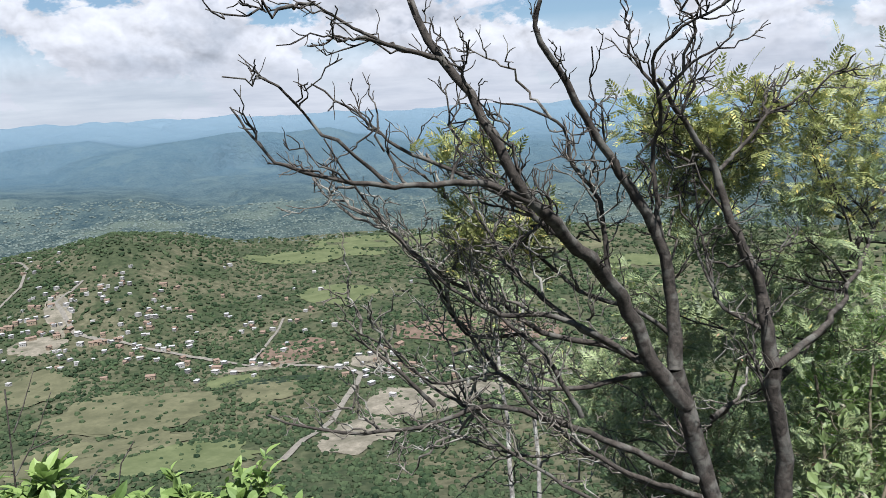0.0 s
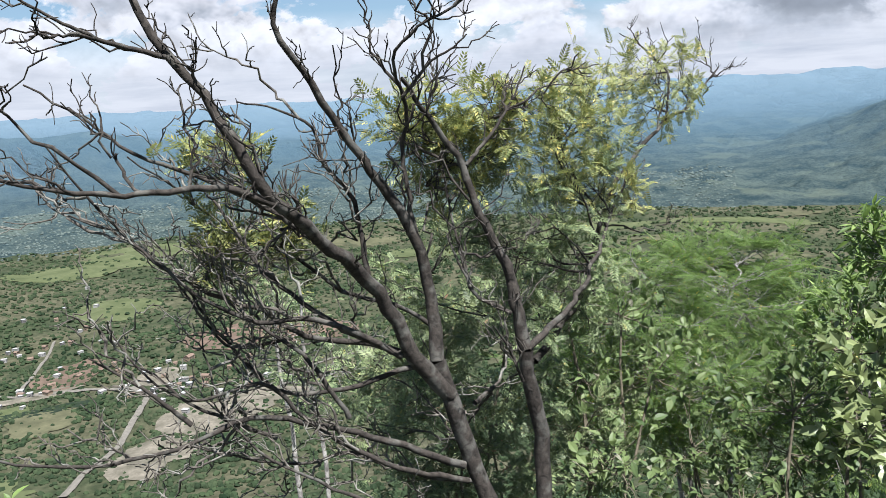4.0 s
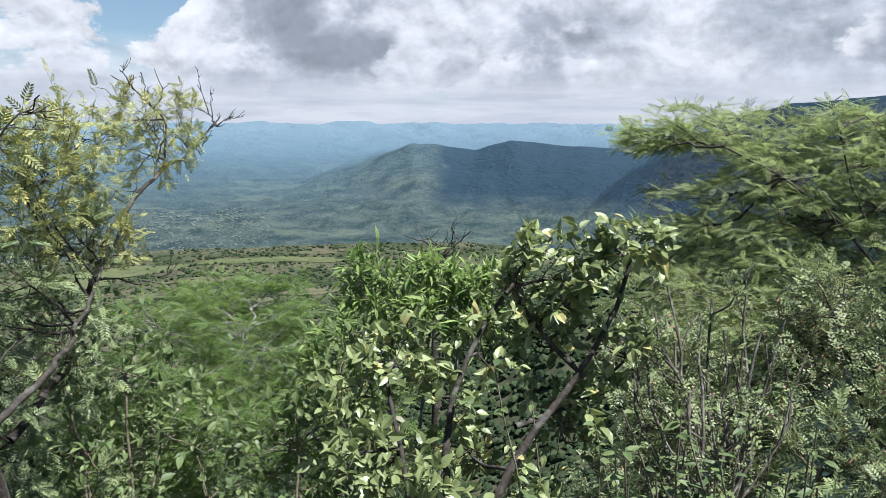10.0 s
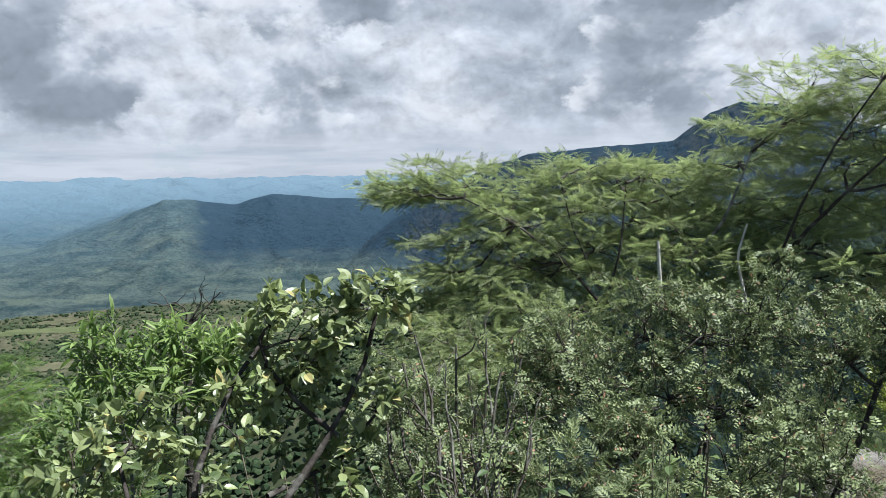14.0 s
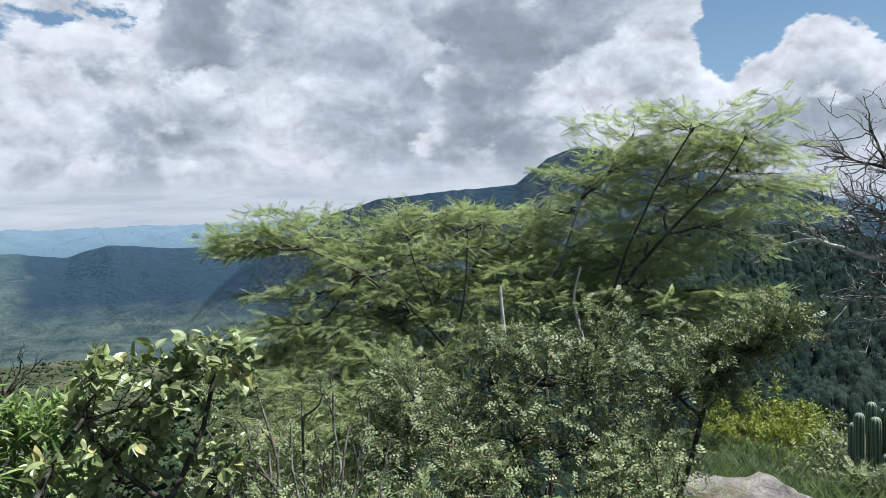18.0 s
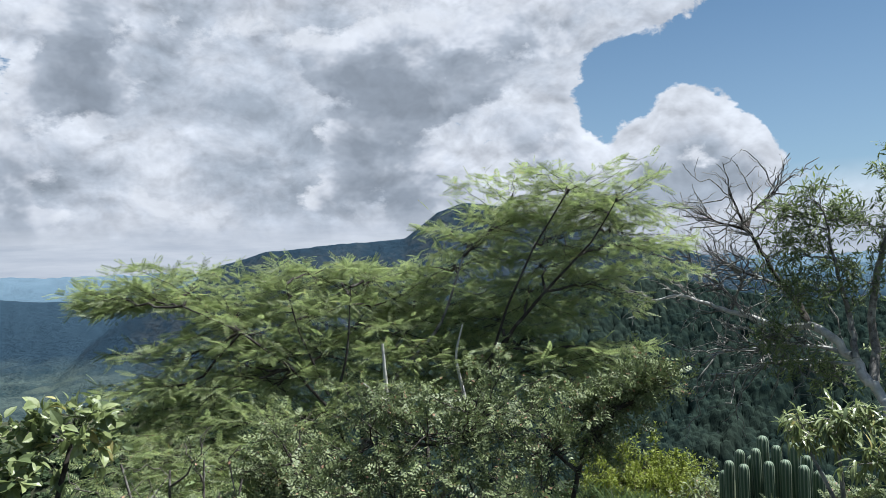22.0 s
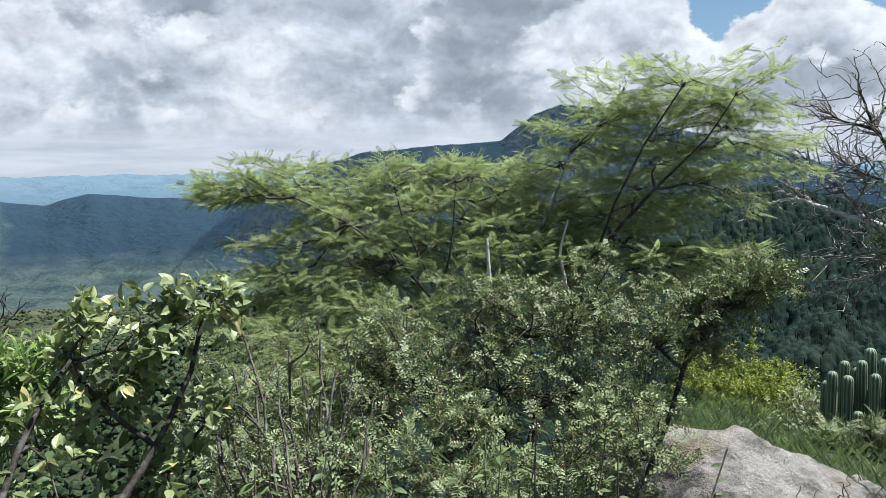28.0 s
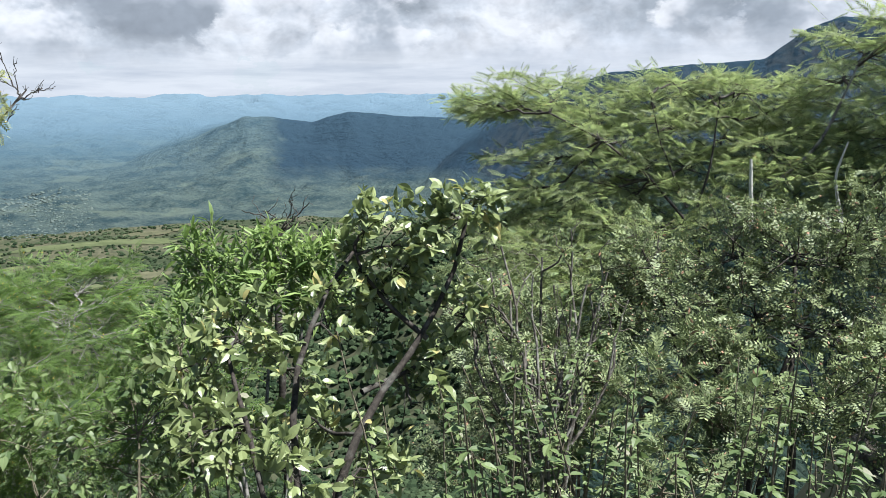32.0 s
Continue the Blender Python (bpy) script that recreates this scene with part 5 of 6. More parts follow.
def grey_thicket():
    """Bare grey stems fanning up from one foot."""
    rng = np.random.default_rng(37)
    base = foot(-26.6, 2.75)
    shrub = root("grey_stemmed_shrub", base, "thicket of crooked dark grey stems with few leaves", "shrub")
    lines = []
    for a, e, d in ((-22.2, -11.2, 3.0), (-21.6, -12.6, 3.1), (-23.6, -13.1, 3.0), (-25.0, -13.5, 2.9), (-26.7, -12.1, 3.1), (-27.9, -13.3, 3.0), (-29.0, -11.7, 3.0), (-30.4, -11.1, 3.1), (-31.0, -15.5, 3.0), (-24.5, -16.8, 2.8), (-21.0, -15.3, 3.0),
                    (-29.6, -13.4, 2.9), (-25.9, -10.2, 3.2), (-23.0, -9.5, 3.2), (-28.0, -9.8, 3.2)):
        side = base + Vector((rng.normal(0, 0.06), rng.normal(0, 0.06), -0.04))
        knee = at(-26.8 + (a + 26.8) * rng.uniform(0.15, 0.4), -22.2 + rng.normal(0, 0.6), d * 0.97)
        bend = at(-26.8 + (a + 26.8) * rng.uniform(0.6, 0.9), (e - 22.2) / 2 + rng.normal(0, 1.4), d)
        lines.append(stem(shrub, [side, knee, bend, at(a, e, d)], 0.013, 0.004, B_STEM, rng, "stem", 18, 6, 0.04))
    pieces = []
    for l in lines:
        p, d = pick(np.repeat(l, 5, 0), rng.uniform(0.4, 1, 5))
        c = bows(p, p + unit(d * 0.9 + rng.normal(0, 0.5, d.shape) + np.array([0, 0, 0.4])) * rng.uniform(0.08, 0.30, (5, 1)), 0.12, 7, 0.05, rng)
        pieces.append(tubes(c, 0.0045, 0.0018, 5))
        p, d = pick(np.repeat(c, 2, 0), rng.uniform(0.3, 1, 10))
        pieces.append(tubes(bows(p, p + unit(d + rng.normal(0, 0.6, d.shape)) * rng.uniform(0.04, 0.14, (10, 1)), 0.12, 5, 0.05, rng), 0.002, 0.0012, 4))
    v, f = joined(pieces)
    part("twigwork", v, f, B_STEM, shrub, kind="stuff")
    p = rng.permutation(v)[:1500]
    v, f = leaves(FINE, p, rng.normal(0, 1, p.shape), np.array([0, 0, 1.0]) + rng.normal(0, 0.7, p.shape), rng.uniform(0.5, 0.95, len(p)))
    part("foliage", v, f, L_OLIVE, shrub, kind="stuff", smooth=False)


grey_thicket()
for i, (w, puffs) in enumerate((
        ((27, 3.0), [(27, -16, 3.5, .22), (30, -20, 3.4, .22), (22, -15, 3.5, .2), (26, -23, 3.3, .25)]),
        ((15, 3.0), [(18, -12, 3.6, .24), (14, -15, 3.6, .26), (17, -19, 3.5, .26), (12, -19, 3.6, .25), (14.5, -25, 3.2, .26)]),
        ((20, 3.0), [(23.8, -22.3, 3.65, .28), (16.8, -22.6, 3.66, .3), (20, -26, 3.4, .3), (27, -25, 3.4, .25)]),
        ((6, 3.0), [(9.1, -23.6, 3.66, .3), (2.9, -23.4, 3.57, .3), (6, -27, 3.3, .3)]),
        ((-25, 3.2), [(-23.3, -20.3, 3.9, .25), (-28.5, -20.9, 3.65, .28), (-25.0, -17.0, 4.4, .25), (-21, -24, 3.3, .25)]),
        ((-29, 4.0), [(-30.0, -16.5, 4.4, .25), (-28.9, -10.9, 4.7, .25), (-26.4, -13.0, 4.7, .22), (-31.0, -12.0, 4.6, .22)]),
        ((-21, 3.2), [(-21.5, -15.5, 3.8, .18), (-24.5, -15.0, 3.8, .18), (-22.5, -18.8, 3.5, .2), (-26.5, -18.0, 3.5, .2)]),
        ((-28, 3.1), [(-28.5, -15.5, 3.8, .18), (-30.5, -18.0, 3.6, .2), (-27.5, -21.0, 3.4, .2)]),
        ((-35.5, 2.5), [(-33, -20, 3.1, .2), (-36, -22, 3.0, .2), (-39, -21, 3.0, .2), (-34.5, -25, 2.8, .2), (-37.5, -17.5, 3.3, .2)]),
        ((1, 2.9), [(-0.4, -16.5, 3.4, .22), (2.7, -20.5, 3.4, .24), (-3, -21.5, 3.2, .22)]))):
    bush("understorey_bush", "tangled green understorey bush on the slope", 50 + i, w, puffs, B_TWIG, OVATE if i % 2 else PINNATE, L_WEED if i % 2 else L_OLIVE, 4, 0.014,
         group="understorey bushes", subs=11, twigs=5, per=4, twig=0.14, size=0.65 if i % 2 else 0.7, thick=0.008, upward=0.5)


# ---------------------------------------------------------------- the broad-leaved shrub
def broad_shrub():
    rng = np.random.default_rng(71)
    base = foot(-9, 2.15)
    shrub = root("broad_leaved_shrub", base, "broad-leaved shrub with glossy green and yellowing leaves on crooked stems", "shrub")
    lines = [stem(shrub, [base, at(-10.3, -24, 2.6), at(-13.5, -19.5, 2.68), at(-15.2, -17.7, 2.72), at(-17.6, -15.6, 2.78), at(-19.0, -13.4, 2.8), at(-19.8, -10.3, 2.84), at(-20.4, -7.8, 2.84)], 0.026, 0.007, B_DARK, rng, "stem"),
             stem(shrub, [base, at(-8, -25, 2.5), at(-7.6, -19, 2.6), at(-8.5, -14.5, 2.65), at(-12.5, -9.5, 2.8)], 0.020, 0.007, B_DARK, rng, "stem"),
             stem(shrub, [base, at(-5.5, -25, 2.45), at(-4.6, -19, 2.55), at(-3.6, -15.5, 2.65)], 0.016, 0.006, B_DARK, rng, "stem"),
             stem(shrub, [at(-17.6, -15.6, 2.78), at(-15.2, -13.6, 2.8), at(-13.0, -10.8, 2.8), at(-12.6, -9.0, 2.8)], 0.010, 0.005, B_DARK, rng, "limb"),
             stem(shrub, [at(-12.8, -19, 2.7), at(-17.0, -17.5, 2.85), at(-20.2, -14.5, 2.88)], 0.011, 0.005, B_DARK, rng, "limb")]
    puffs = [(-13.4, -8.0, 2.8, .10), (-15.9, -9.0, 2.79, .12), (-19.4, -7.0, 2.84, .10), (-20.7, -6.4, 2.75, .06), (-12.2, -10.6, 2.85, .13), (-15.8, -11.2, 2.8, .12), (-4.4, -14.7, 2.69, .14), (-7.2, -17.2, 2.68, .15), (-1.6, -16.2, 2.69, .12), (-10.6, -14.6, 2.79, .15),
             (-14.2, -13.6, 2.89, .13), (-20.2, -14.0, 2.88, .12), (-18.2, -17.1, 2.88, .14), (-8.7, -20.5, 2.9, .13), (-4.1, -20.9, 2.57, .15), (-16.4, -20.2, 2.85, .13), (-7, -23.5, 2.5, .15), (-13.5, -24, 2.7, .12), (-1.2, -20.5, 2.55, .13)]
    clothe(shrub, [(at(*p[:3]), p[3]) for p in puffs], lines, rng, B_DARK, BROAD, L_BROAD, 7, 4, 6, 0.09, 0.56, 0.007, 0.5, hang=0.08, tips=0.5, loose=0.8, singles=300)


broad_shrub()


# ---------------------------------------------------------------- right of the ledge: pale-barked tree, cactus, rock
def pale_tree():
    rng = np.random.default_rng(81)
    base = foot(-73.5, 5.0)
    tree = root("pale_barked_tree", base, "leaning tree with pale twisted limbs and small dark green leaves", "tree")
    lines = [stem(tree, [base, at(-73.2, -12.5, 5.5), at(-72.5, -8.1, 5.8), at(-71.8, -7.1, 5.85), at(-71.0, -6.3, 5.9), at(-70.9, -5.5, 5.9), at(-70.2, -4.7, 5.95), at(-69.2, -3.9, 6.0), at(-68.3, -3.4, 6.1)], 0.046, 0.026, B_PALE, rng, k=44, wobble=0.035),
             stem(tree, [at(-68.3, -3.4, 6.1), at(-67.3, -3.7, 6.15), at(-66.1, -3.4, 6.2), at(-64.7, -2.8, 6.2), at(-63.4, -2.5, 6.3), at(-62.2, -2.0, 6.35), at(-60.1, -1.3, 6.4), at(-58.8, -1.9, 6.45), at(-57.7, -1.7, 6.5)], 0.026, 0.006, B_PALE, rng, "limb", 26, wobble=0.02),
             stem(tree, [at(-68.3, -3.3, 6.1), at(-67.8, -2.0, 6.2), at(-66.5, -0.3, 6.2), at(-65.5, 1.8, 6.2), at(-64.9, 2.9, 6.2), at(-64.5, 3.8, 6.2), at(-63.9, 5.3, 6.2)], 0.026, 0.006, B_DARK, rng, "limb", 22, wobble=0.02),
             stem(tree, [at(-64.9, 3.0, 6.2), at(-65.2, 3.9, 6.3), at(-65.7, 4.5, 6.3), at(-66.9, 5.4, 6.3)], 0.014, 0.004, B_DARK, rng, "limb"),
             stem(tree, [at(-64.8, 2.9, 6.2), at(-63.9, 3.2, 6.3), at(-63.1, 3.4, 6.3), at(-62.2, 4.0, 6.3)], 0.014, 0.004, B_DARK, rng, "limb"),
             stem(tree, [at(-67.3, -1.3, 6.2), at(-65.8, -0.4, 6.3), at(-64.3, 0.1, 6.3), at(-63.6, 0.5, 6.3), at(-62.8, 1.2, 6.3)], 0.016, 0.005, B_GREY, rng, "limb"),
             stem(tree, [at(-64.5, -2.7, 6.2), at(-63.7, -1.5, 6.3), at(-62.7, -0.4, 6.3), at(-61.7, 0.1, 6.3), at(-61.1, 1.2, 6.3)], 0.015, 0.004, B_GREY, rng, "limb"),
             stem(tree, [at(-63.7, -2.5, 6.3), at(-64.2, -1.2, 6.3), at(-64.6, -0.4, 6.3), at(-63.8, 0.4, 6.3)], 0.012, 0.004, B_GREY, rng, "limb"),
             stem(tree, [at(-70.7, -5.2, 5.9), at(-69.1, -4.8, 6.1), at(-67.2, -4.7, 6.1), at(-65.8, -4.3, 6.1)], 0.020, 0.006, B_PALE, rng, "limb"),
             stem(tree, [at(-67.5, -4.7, 6.1), at(-66.0, -4.9, 6.2), at(-64.5, -5.0, 6.2), at(-63.3, -5.2, 6.2), at(-62.0, -5.5, 6.2)], 0.013, 0.004, B_PALE, rng, "dead_limb"),
             stem(tree, [at(-70.9, -5.8, 5.9), at(-68.4, -5.7, 6.1), at(-66.7, -5.7, 6.2), at(-65.2, -6.0, 6.2), at(-64.0, -6.7, 6.2), at(-62.2, -6.7, 6.2)], 0.014, 0.004, B_PALE, rng, "dead_limb"),
             stem(tree, [at(-71.8, -7.1, 5.85), at(-72.1, -4.7, 6.0), at(-71.8, -2.5, 6.0), at(-72.3, -0.2, 6.0), at(-73.1, 2.7, 6.0), at(-73.9, 5.1, 6.0), at(-74.6, 7.0, 6.0)], 0.032, 0.008, B_GREY, rng, "limb", 24, wobble=0.02),
             stem(tree, [at(-70.9, -5.5, 5.9), at(-70.8, -3.2, 6.0), at(-70.3, -1.2, 6.0), at(-69.9, 1.1, 6.0), at(-69.5, 3.7, 6.0)], 0.024, 0.006, B_GREY, rng, "limb", 20, wobble=0.02),
             stem(tree, [at(-72.6, -8.4, 5.75), at(-74.0, -6.6, 5.9), at(-73.6, -4.7, 5.9), at(-73.3, -2.7, 5.9), at(-74.2, -0.8, 5.9)], 0.03, 0.01, B_PALE, rng, "limb", 20, wobble=0.02)]
    pieces = []
    for l in lines[1:11]:
        a, d = pick(np.repeat(l, 16, 0), rng.uniform(0.25, 1, 16))
        c = bows(a, a + unit(d * 0.8 + rng.normal(0, 0.6, d.shape)) * rng.uniform(0.12, 0.5, (16, 1)), 0.15, 7, 0.05, rng)
        pieces.append(tubes(c, 0.006, 0.0028, 4))
        a, d = pick(np.repeat(c, 3, 0), rng.uniform(0.3, 1, 48))
        c = bows(a, a + unit(d * 0.8 + rng.normal(0, 0.6, d.shape)) * rng.uniform(0.06, 0.2, (48, 1)), 0.15, 5, 0.05, rng)
        pieces.append(tubes(c, 0.0032, 0.002, 3))
    v, f = joined(pieces)
    part("bare_twigwork", v, f, B_GREY, tree, kind="stuff")
    puffs = [(-69.0, 4.5, 6.0, .17), (-67.8, 2.8, 6.0, .16), (-69.5, 2.7, 6.0, .18), (-70.9, 3.4, 6.0, .16), (-72.0, 2.8, 6.0, .16), (-73.5, 5.9, 6.0, .17), (-74.6, 6.7, 6.0, .18), (-67.1, -0.9, 6.0, .16), (-68.6, -1.1, 6.0, .18), (-70.2, -0.9, 6.0, .18), (-71.8, -0.7, 6.0, .17), (-73.0, 1.2, 6.0, .15),
             (-66.1, -4.2, 6.0, .12), (-68.1, -6.7, 6.0, .15), (-69.7, -7.0, 6.0, .15), (-74.4, 3.6, 6.0, .18), (-73.4, -4.7, 6.1, .16), (-75.0, 0.9, 6.0, .20), (-75.0, -2.8, 6.0, .20), (-75.8, 5.2, 6.0, .22), (-70.1, 0.9, 6.0, .16), (-68.0, 1.0, 6.0, .12), (-74.2, -6.6, 6.1, .15), (-66.8, -5.2, 6.0, .15), (-67.4, -1.5, 6.0, .17), (-66.6, 1.2, 6.0, .15), (-66.9, 3.6, 6.0, .14)]
    clothe(tree, [(at(*p[:3]), p[3]) for p in puffs], lines, rng, B_GREY, LANCE, L_TREE, 12, 5, 6, 0.12, 0.66, 0.008, 0.5, loose=0.9)


pale_tree()


def rib_column(height, radius, ribs=9):
    """One ribbed cactus stem with a domed top."""
    k, m = ribs * 4, 14
    ang = np.arange(k) * 2 * np.pi / k
    prof = np.concatenate([np.linspace(0, 1, m - 5), np.ones(5)])
    t = np.concatenate([np.linspace(0, 1 - 1.1 * radius / height, m - 5), 1 - 1.1 * radius / height * (1 - np.sin(np.linspace(0.25, 1, 5) * np.pi / 2))])
    fat = np.concatenate([np.linspace(0.86, 1, m - 5), np.cos(np.linspace(0.25, 0.97, 5) * np.pi / 2)])
    wave = 1 + 0.13 * np.cos(ang * ribs)
    v = np.stack([radius * fat[:, None] * wave * np.cos(ang), radius * fat[:, None] * wave * np.sin(ang), np.broadcast_to((t * height)[:, None], (m, k))], -1).reshape(-1, 3)
    i, j = np.meshgrid(np.arange(m - 1), np.arange(k), indexing="ij")
    return v, np.stack([i * k + j, i * k + (j + 1) % k, (i + 1) * k + (j + 1) % k, (i + 1) * k + j], -1).reshape(-1, 4)


def cactus_material():
    mat, n = material("cactus_skin")
    where = n.add("ShaderNodeNewGeometry")
    a = n.noise(where.outputs["Position"], 9.0, 5.0)
    tone = n.mix(a, (0.03, 0.065, 0.04), (0.075, 0.12, 0.07))
    sharp = n.map(where.outputs["Pointiness"], 0.51, 0.56)
    finish(n, n.mix(sharp, tone, (0.17, 0.20, 0.14)), 0.6, a, 0.2, 0.01)
    return mat


def organ_cactus():
    rng = np.random.default_rng(91)
    base = foot(-66.3, 11.6)
    cactus = root("organ_cactus", base, "clump of tall ribbed green columnar cactus stems", "cactus")
    mat = cactus_material()
    # turn, top's height in degrees, distance
    for a, e, d in ((-63.1, -14.0, 11.9), (-63.5, -13.3, 11.6), (-64.2, -12.5, 11.8), (-64.5, -13.5, 11.5), (-64.9, -12.9, 11.9), (-65.4, -12.4, 11.6), (-65.8, -11.5, 11.8), (-66.1, -13.2, 11.4), (-66.6, -12.1, 11.7),
                    (-67.0, -13.0, 11.5), (-67.4, -13.4, 11.9), (-67.7, -11.8, 11.7), (-68.1, -13.3, 11.4), (-68.5, -12.7, 11.8), (-69.0, -13.6, 11.6), (-69.4, -13.9, 11.9), (-69.9, -14.2, 11.7), (-65.1, -15.9, 11.2)):
        top, low = place(a, e, d), foot(a, d)
        v, f = rib_column(max(0.3, top.z - low.z + 0.06), rng.uniform(0.058, 0.072))
        lean = rng.normal(0, 0.02, 2)
        v[:, 0] += low.x + v[:, 2] * lean[0]
        v[:, 1] += low.y + v[:, 2] * lean[1]
        v[:, 2] += low.z - 0.06
        part("stem", v, f, mat, cactus)


organ_cactus()


def rock_material():
    mat, n = material("weathered_rock")
    where = n.add("ShaderNodeNewGeometry").outputs["Position"]
    a, b = n.noise(where, 4.0, 8.0, 0.68), n.noise(where, 22.0, 6.0, 0.7)
    tone = n.ramp(a, (0.36, (0.0792, 0.072, 0.0648)), (0.58, (0.235, 0.222, 0.20)))
    tone = n.mix(n.map(n.noise(where, 2.3, 4.0), 0.56, 0.64, 0.0, 0.6), tone, (0.1152, 0.0936, 0.054))
    tone = n.mix(n.map(b, 0.55, 0.68, 0.0, 0.6), tone, (0.0864, 0.0828, 0.072))
    finish(n, tone, 0.9, n.math("ADD", a, n.math("MULTIPLY", b, 0.5)), 1.0, 0.09, 0.2)
    return mat


M_ROCK = rock_material()


def boulder(name, label, centre, size, seed, turn=0.0, tilt=0.0, detail=4, lean=0.0, rough=0.16):
    bm = bmesh.new()
    bmesh.ops.create_icosphere(bm, subdivisions=detail, radius=1.0)
    off = Vector((seed * 3.7, seed * 1.3, 0))
    for v in bm.verts:
        p = v.co.copy()
        crack = abs(noise.noise(p * 2.1 + off))
        w = 1 + rough * (noise.fractal(p * 1.6 + off, 0.75, 2.0, 7) + 0.9 * crack) - 0.05 * max(0, 0.12 - abs(noise.noise(p * 1.3 + off * 2))) / 0.12
        v.co = Vector((p.x * w, p.y * w, (p.z if p.z > 0 else p.z * 0.6) * w))
    m = pose(*centre, tilt, lean, turn) @ Matrix.Diagonal((*size, 1))
    bmesh.ops.transform(bm, matrix=m, verts=bm.verts)
    mesh = bpy.data.meshes.new(name)
    bm.to_mesh(mesh)
    bm.free()
    for p in mesh.polygons:
        p.use_smooth = detail > 3
    mesh.materials.append(M_ROCK)
    return tagged(new(name, mesh), label, "rock")


c = place(-57.4, -20.6, 5.3)
boulder("boulder", "large pale weathered boulder with a cracked sloping top", (c.x, c.y, c.z - 0.14), (0.86, 0.55, 0.42), 2, -56, 4, 5, lean=12)
rng = np.random.default_rng(5)
for a, r, s in ((-61.5, 5.0, 0.20), (-63.3, 6.1, 0.17), (-65.4, 6.3, 0.15), (-60.2, 4.7, 0.16), (-67.0, 6.0, 0.12), (-62.3, 5.2, 0.12), (-64.4, 5.5, 0.14), (-59.0, 4.5, 0.13), (-57.0, 4.3, 0.10), (-60.8, 4.9, 0.08), (-62.0, 4.6, 0.10), (-63.5, 4.8, 0.09), (-65.2, 5.0, 0.12), (-66.8, 5.3, 0.16), (-54.8, 4.3, 0.09), (-68.5, 5.6, 0.14), (-61.2, 5.5, 0.07), (-64.8, 6.8, 0.10)):
    g = foot(a, r)
    ob = boulder("stone", "small pale stone lying on the slope", (g.x, g.y, g.z + 0.25 * s), (s, s * rng.uniform(0.6, 0.9), s * 0.55), 5 + a, rng.uniform(0, 180), 0, 3)
    tagged(ob, group="stones by the boulder")

# a dry branch fallen against the boulder
rng = np.random.default_rng(61)
base = foot(-58.0, 4.5)
fallen = root("fallen_branch", base, "dry dark branch fallen on the rubble by the boulder", "branch")
main = stem(fallen, [base + Vector((-0.05, 0.02, 0.01)), base + Vector((0.15, -0.08, 0.13)), base + Vector((0.40, -0.22, 0.16)), base + Vector((0.66, -0.40, 0.10))], 0.011, 0.004, B_DARK, rng, "branch", 18, 6, 0.05)
p, d = pick(np.repeat(main, 26, 0), rng.uniform(0.1, 1, 26))
c = bows(p, p + unit(d * 0.6 + rng.normal(0, 0.6, d.shape) + np.array([0, 0, 0.25])) * rng.uniform(0.06, 0.24, (26, 1)), 0.15, 7, 0.05, rng)
v, f = tubes(c, 0.004, 0.0015, 5)
part("twigwork", v, f, B_DARK, fallen, kind="stuff")

bush("lime_bush", "low rounded bush with soft yellow-green leaves", 95, (-57.5, 14.6),
     [(-54.9, -14.6, 16.2, .62), (-56.4, -14.1, 16.4, .65), (-58.2, -13.9, 16.4, .68), (-60.2, -14.6, 16.2, .62), (-55.4, -16.2, 15.4, .7), (-57.4, -15.8, 15.4, .75), (-59.6, -16.2, 15.2, .7), (-61.2, -16.0, 15.4, .5), (-56.4, -17.6, 14.8, .6), (-58.8, -17.8, 14.6, .6)],
     B_TWIG, blade(0.11, 0.042, 0.3, 0.2, 2), L_LIME, 5, 0.04, subs=40, twigs=8, per=10, twig=0.24, size=0.8, thick=0.018, upward=0.7, loose=0.5)
bush("lime_bush", "low dusty green bush beside the cactus", 96, (-62.0, 12.2),
     [(-61.9, -15.0, 13.0, .42), (-63.4, -16.2, 12.4, .4), (-61.0, -17.0, 12.2, .45), (-63.0, -18.0, 11.6, .4)],
     B_TWIG, blade(0.10, 0.035, 0.3, 0.2, 2), L_OLIVE, 4, 0.03, subs=16, twigs=6, per=5, twig=0.22, size=0.9, thick=0.014, upward=0.6)
bush("drooping_shrub", "shrub with long drooping pale green leaves", 97, (-71.2, 4.2),
     [(-67.4, -9.3, 4.69, .12), (-69.2, -8.6, 4.58, .14), (-71.2, -8.6, 4.58, .16), (-72.2, -10.6, 4.37, .18), (-73.5, -9.0, 4.4, .2)],
     B_GREY, blade(0.11, 0.026, 0.35, 0.5, 5), L_BROAD, 3, 0.02, subs=10, twigs=4, per=7, twig=0.08, size=0.62, thick=0.010, upward=0.4, hang=0.35)
for i, (w, puffs) in enumerate((((-70, 8.2), [(-71.5, -15.8, 8.9, .35), (-73.0, -14.5, 8.6, .4), (-75.0, -13.5, 8.4, .45)]), ((-66.0, 9.0), [(-65.2, -17.4, 9.4, .25), (-66.8, -17.6, 9.2, .25), (-63.6, -17.9, 9.6, .22)]))):
    bush("ledge_bush", "low green bush on the grassy ledge", 120 + i, w, puffs, B_TWIG, PINNATE, L_OLIVE, 4, 0.016, group="ledge bushes", subs=14, twigs=6, per=6, twig=0.16, size=1.1, thick=0.009, upward=0.6)

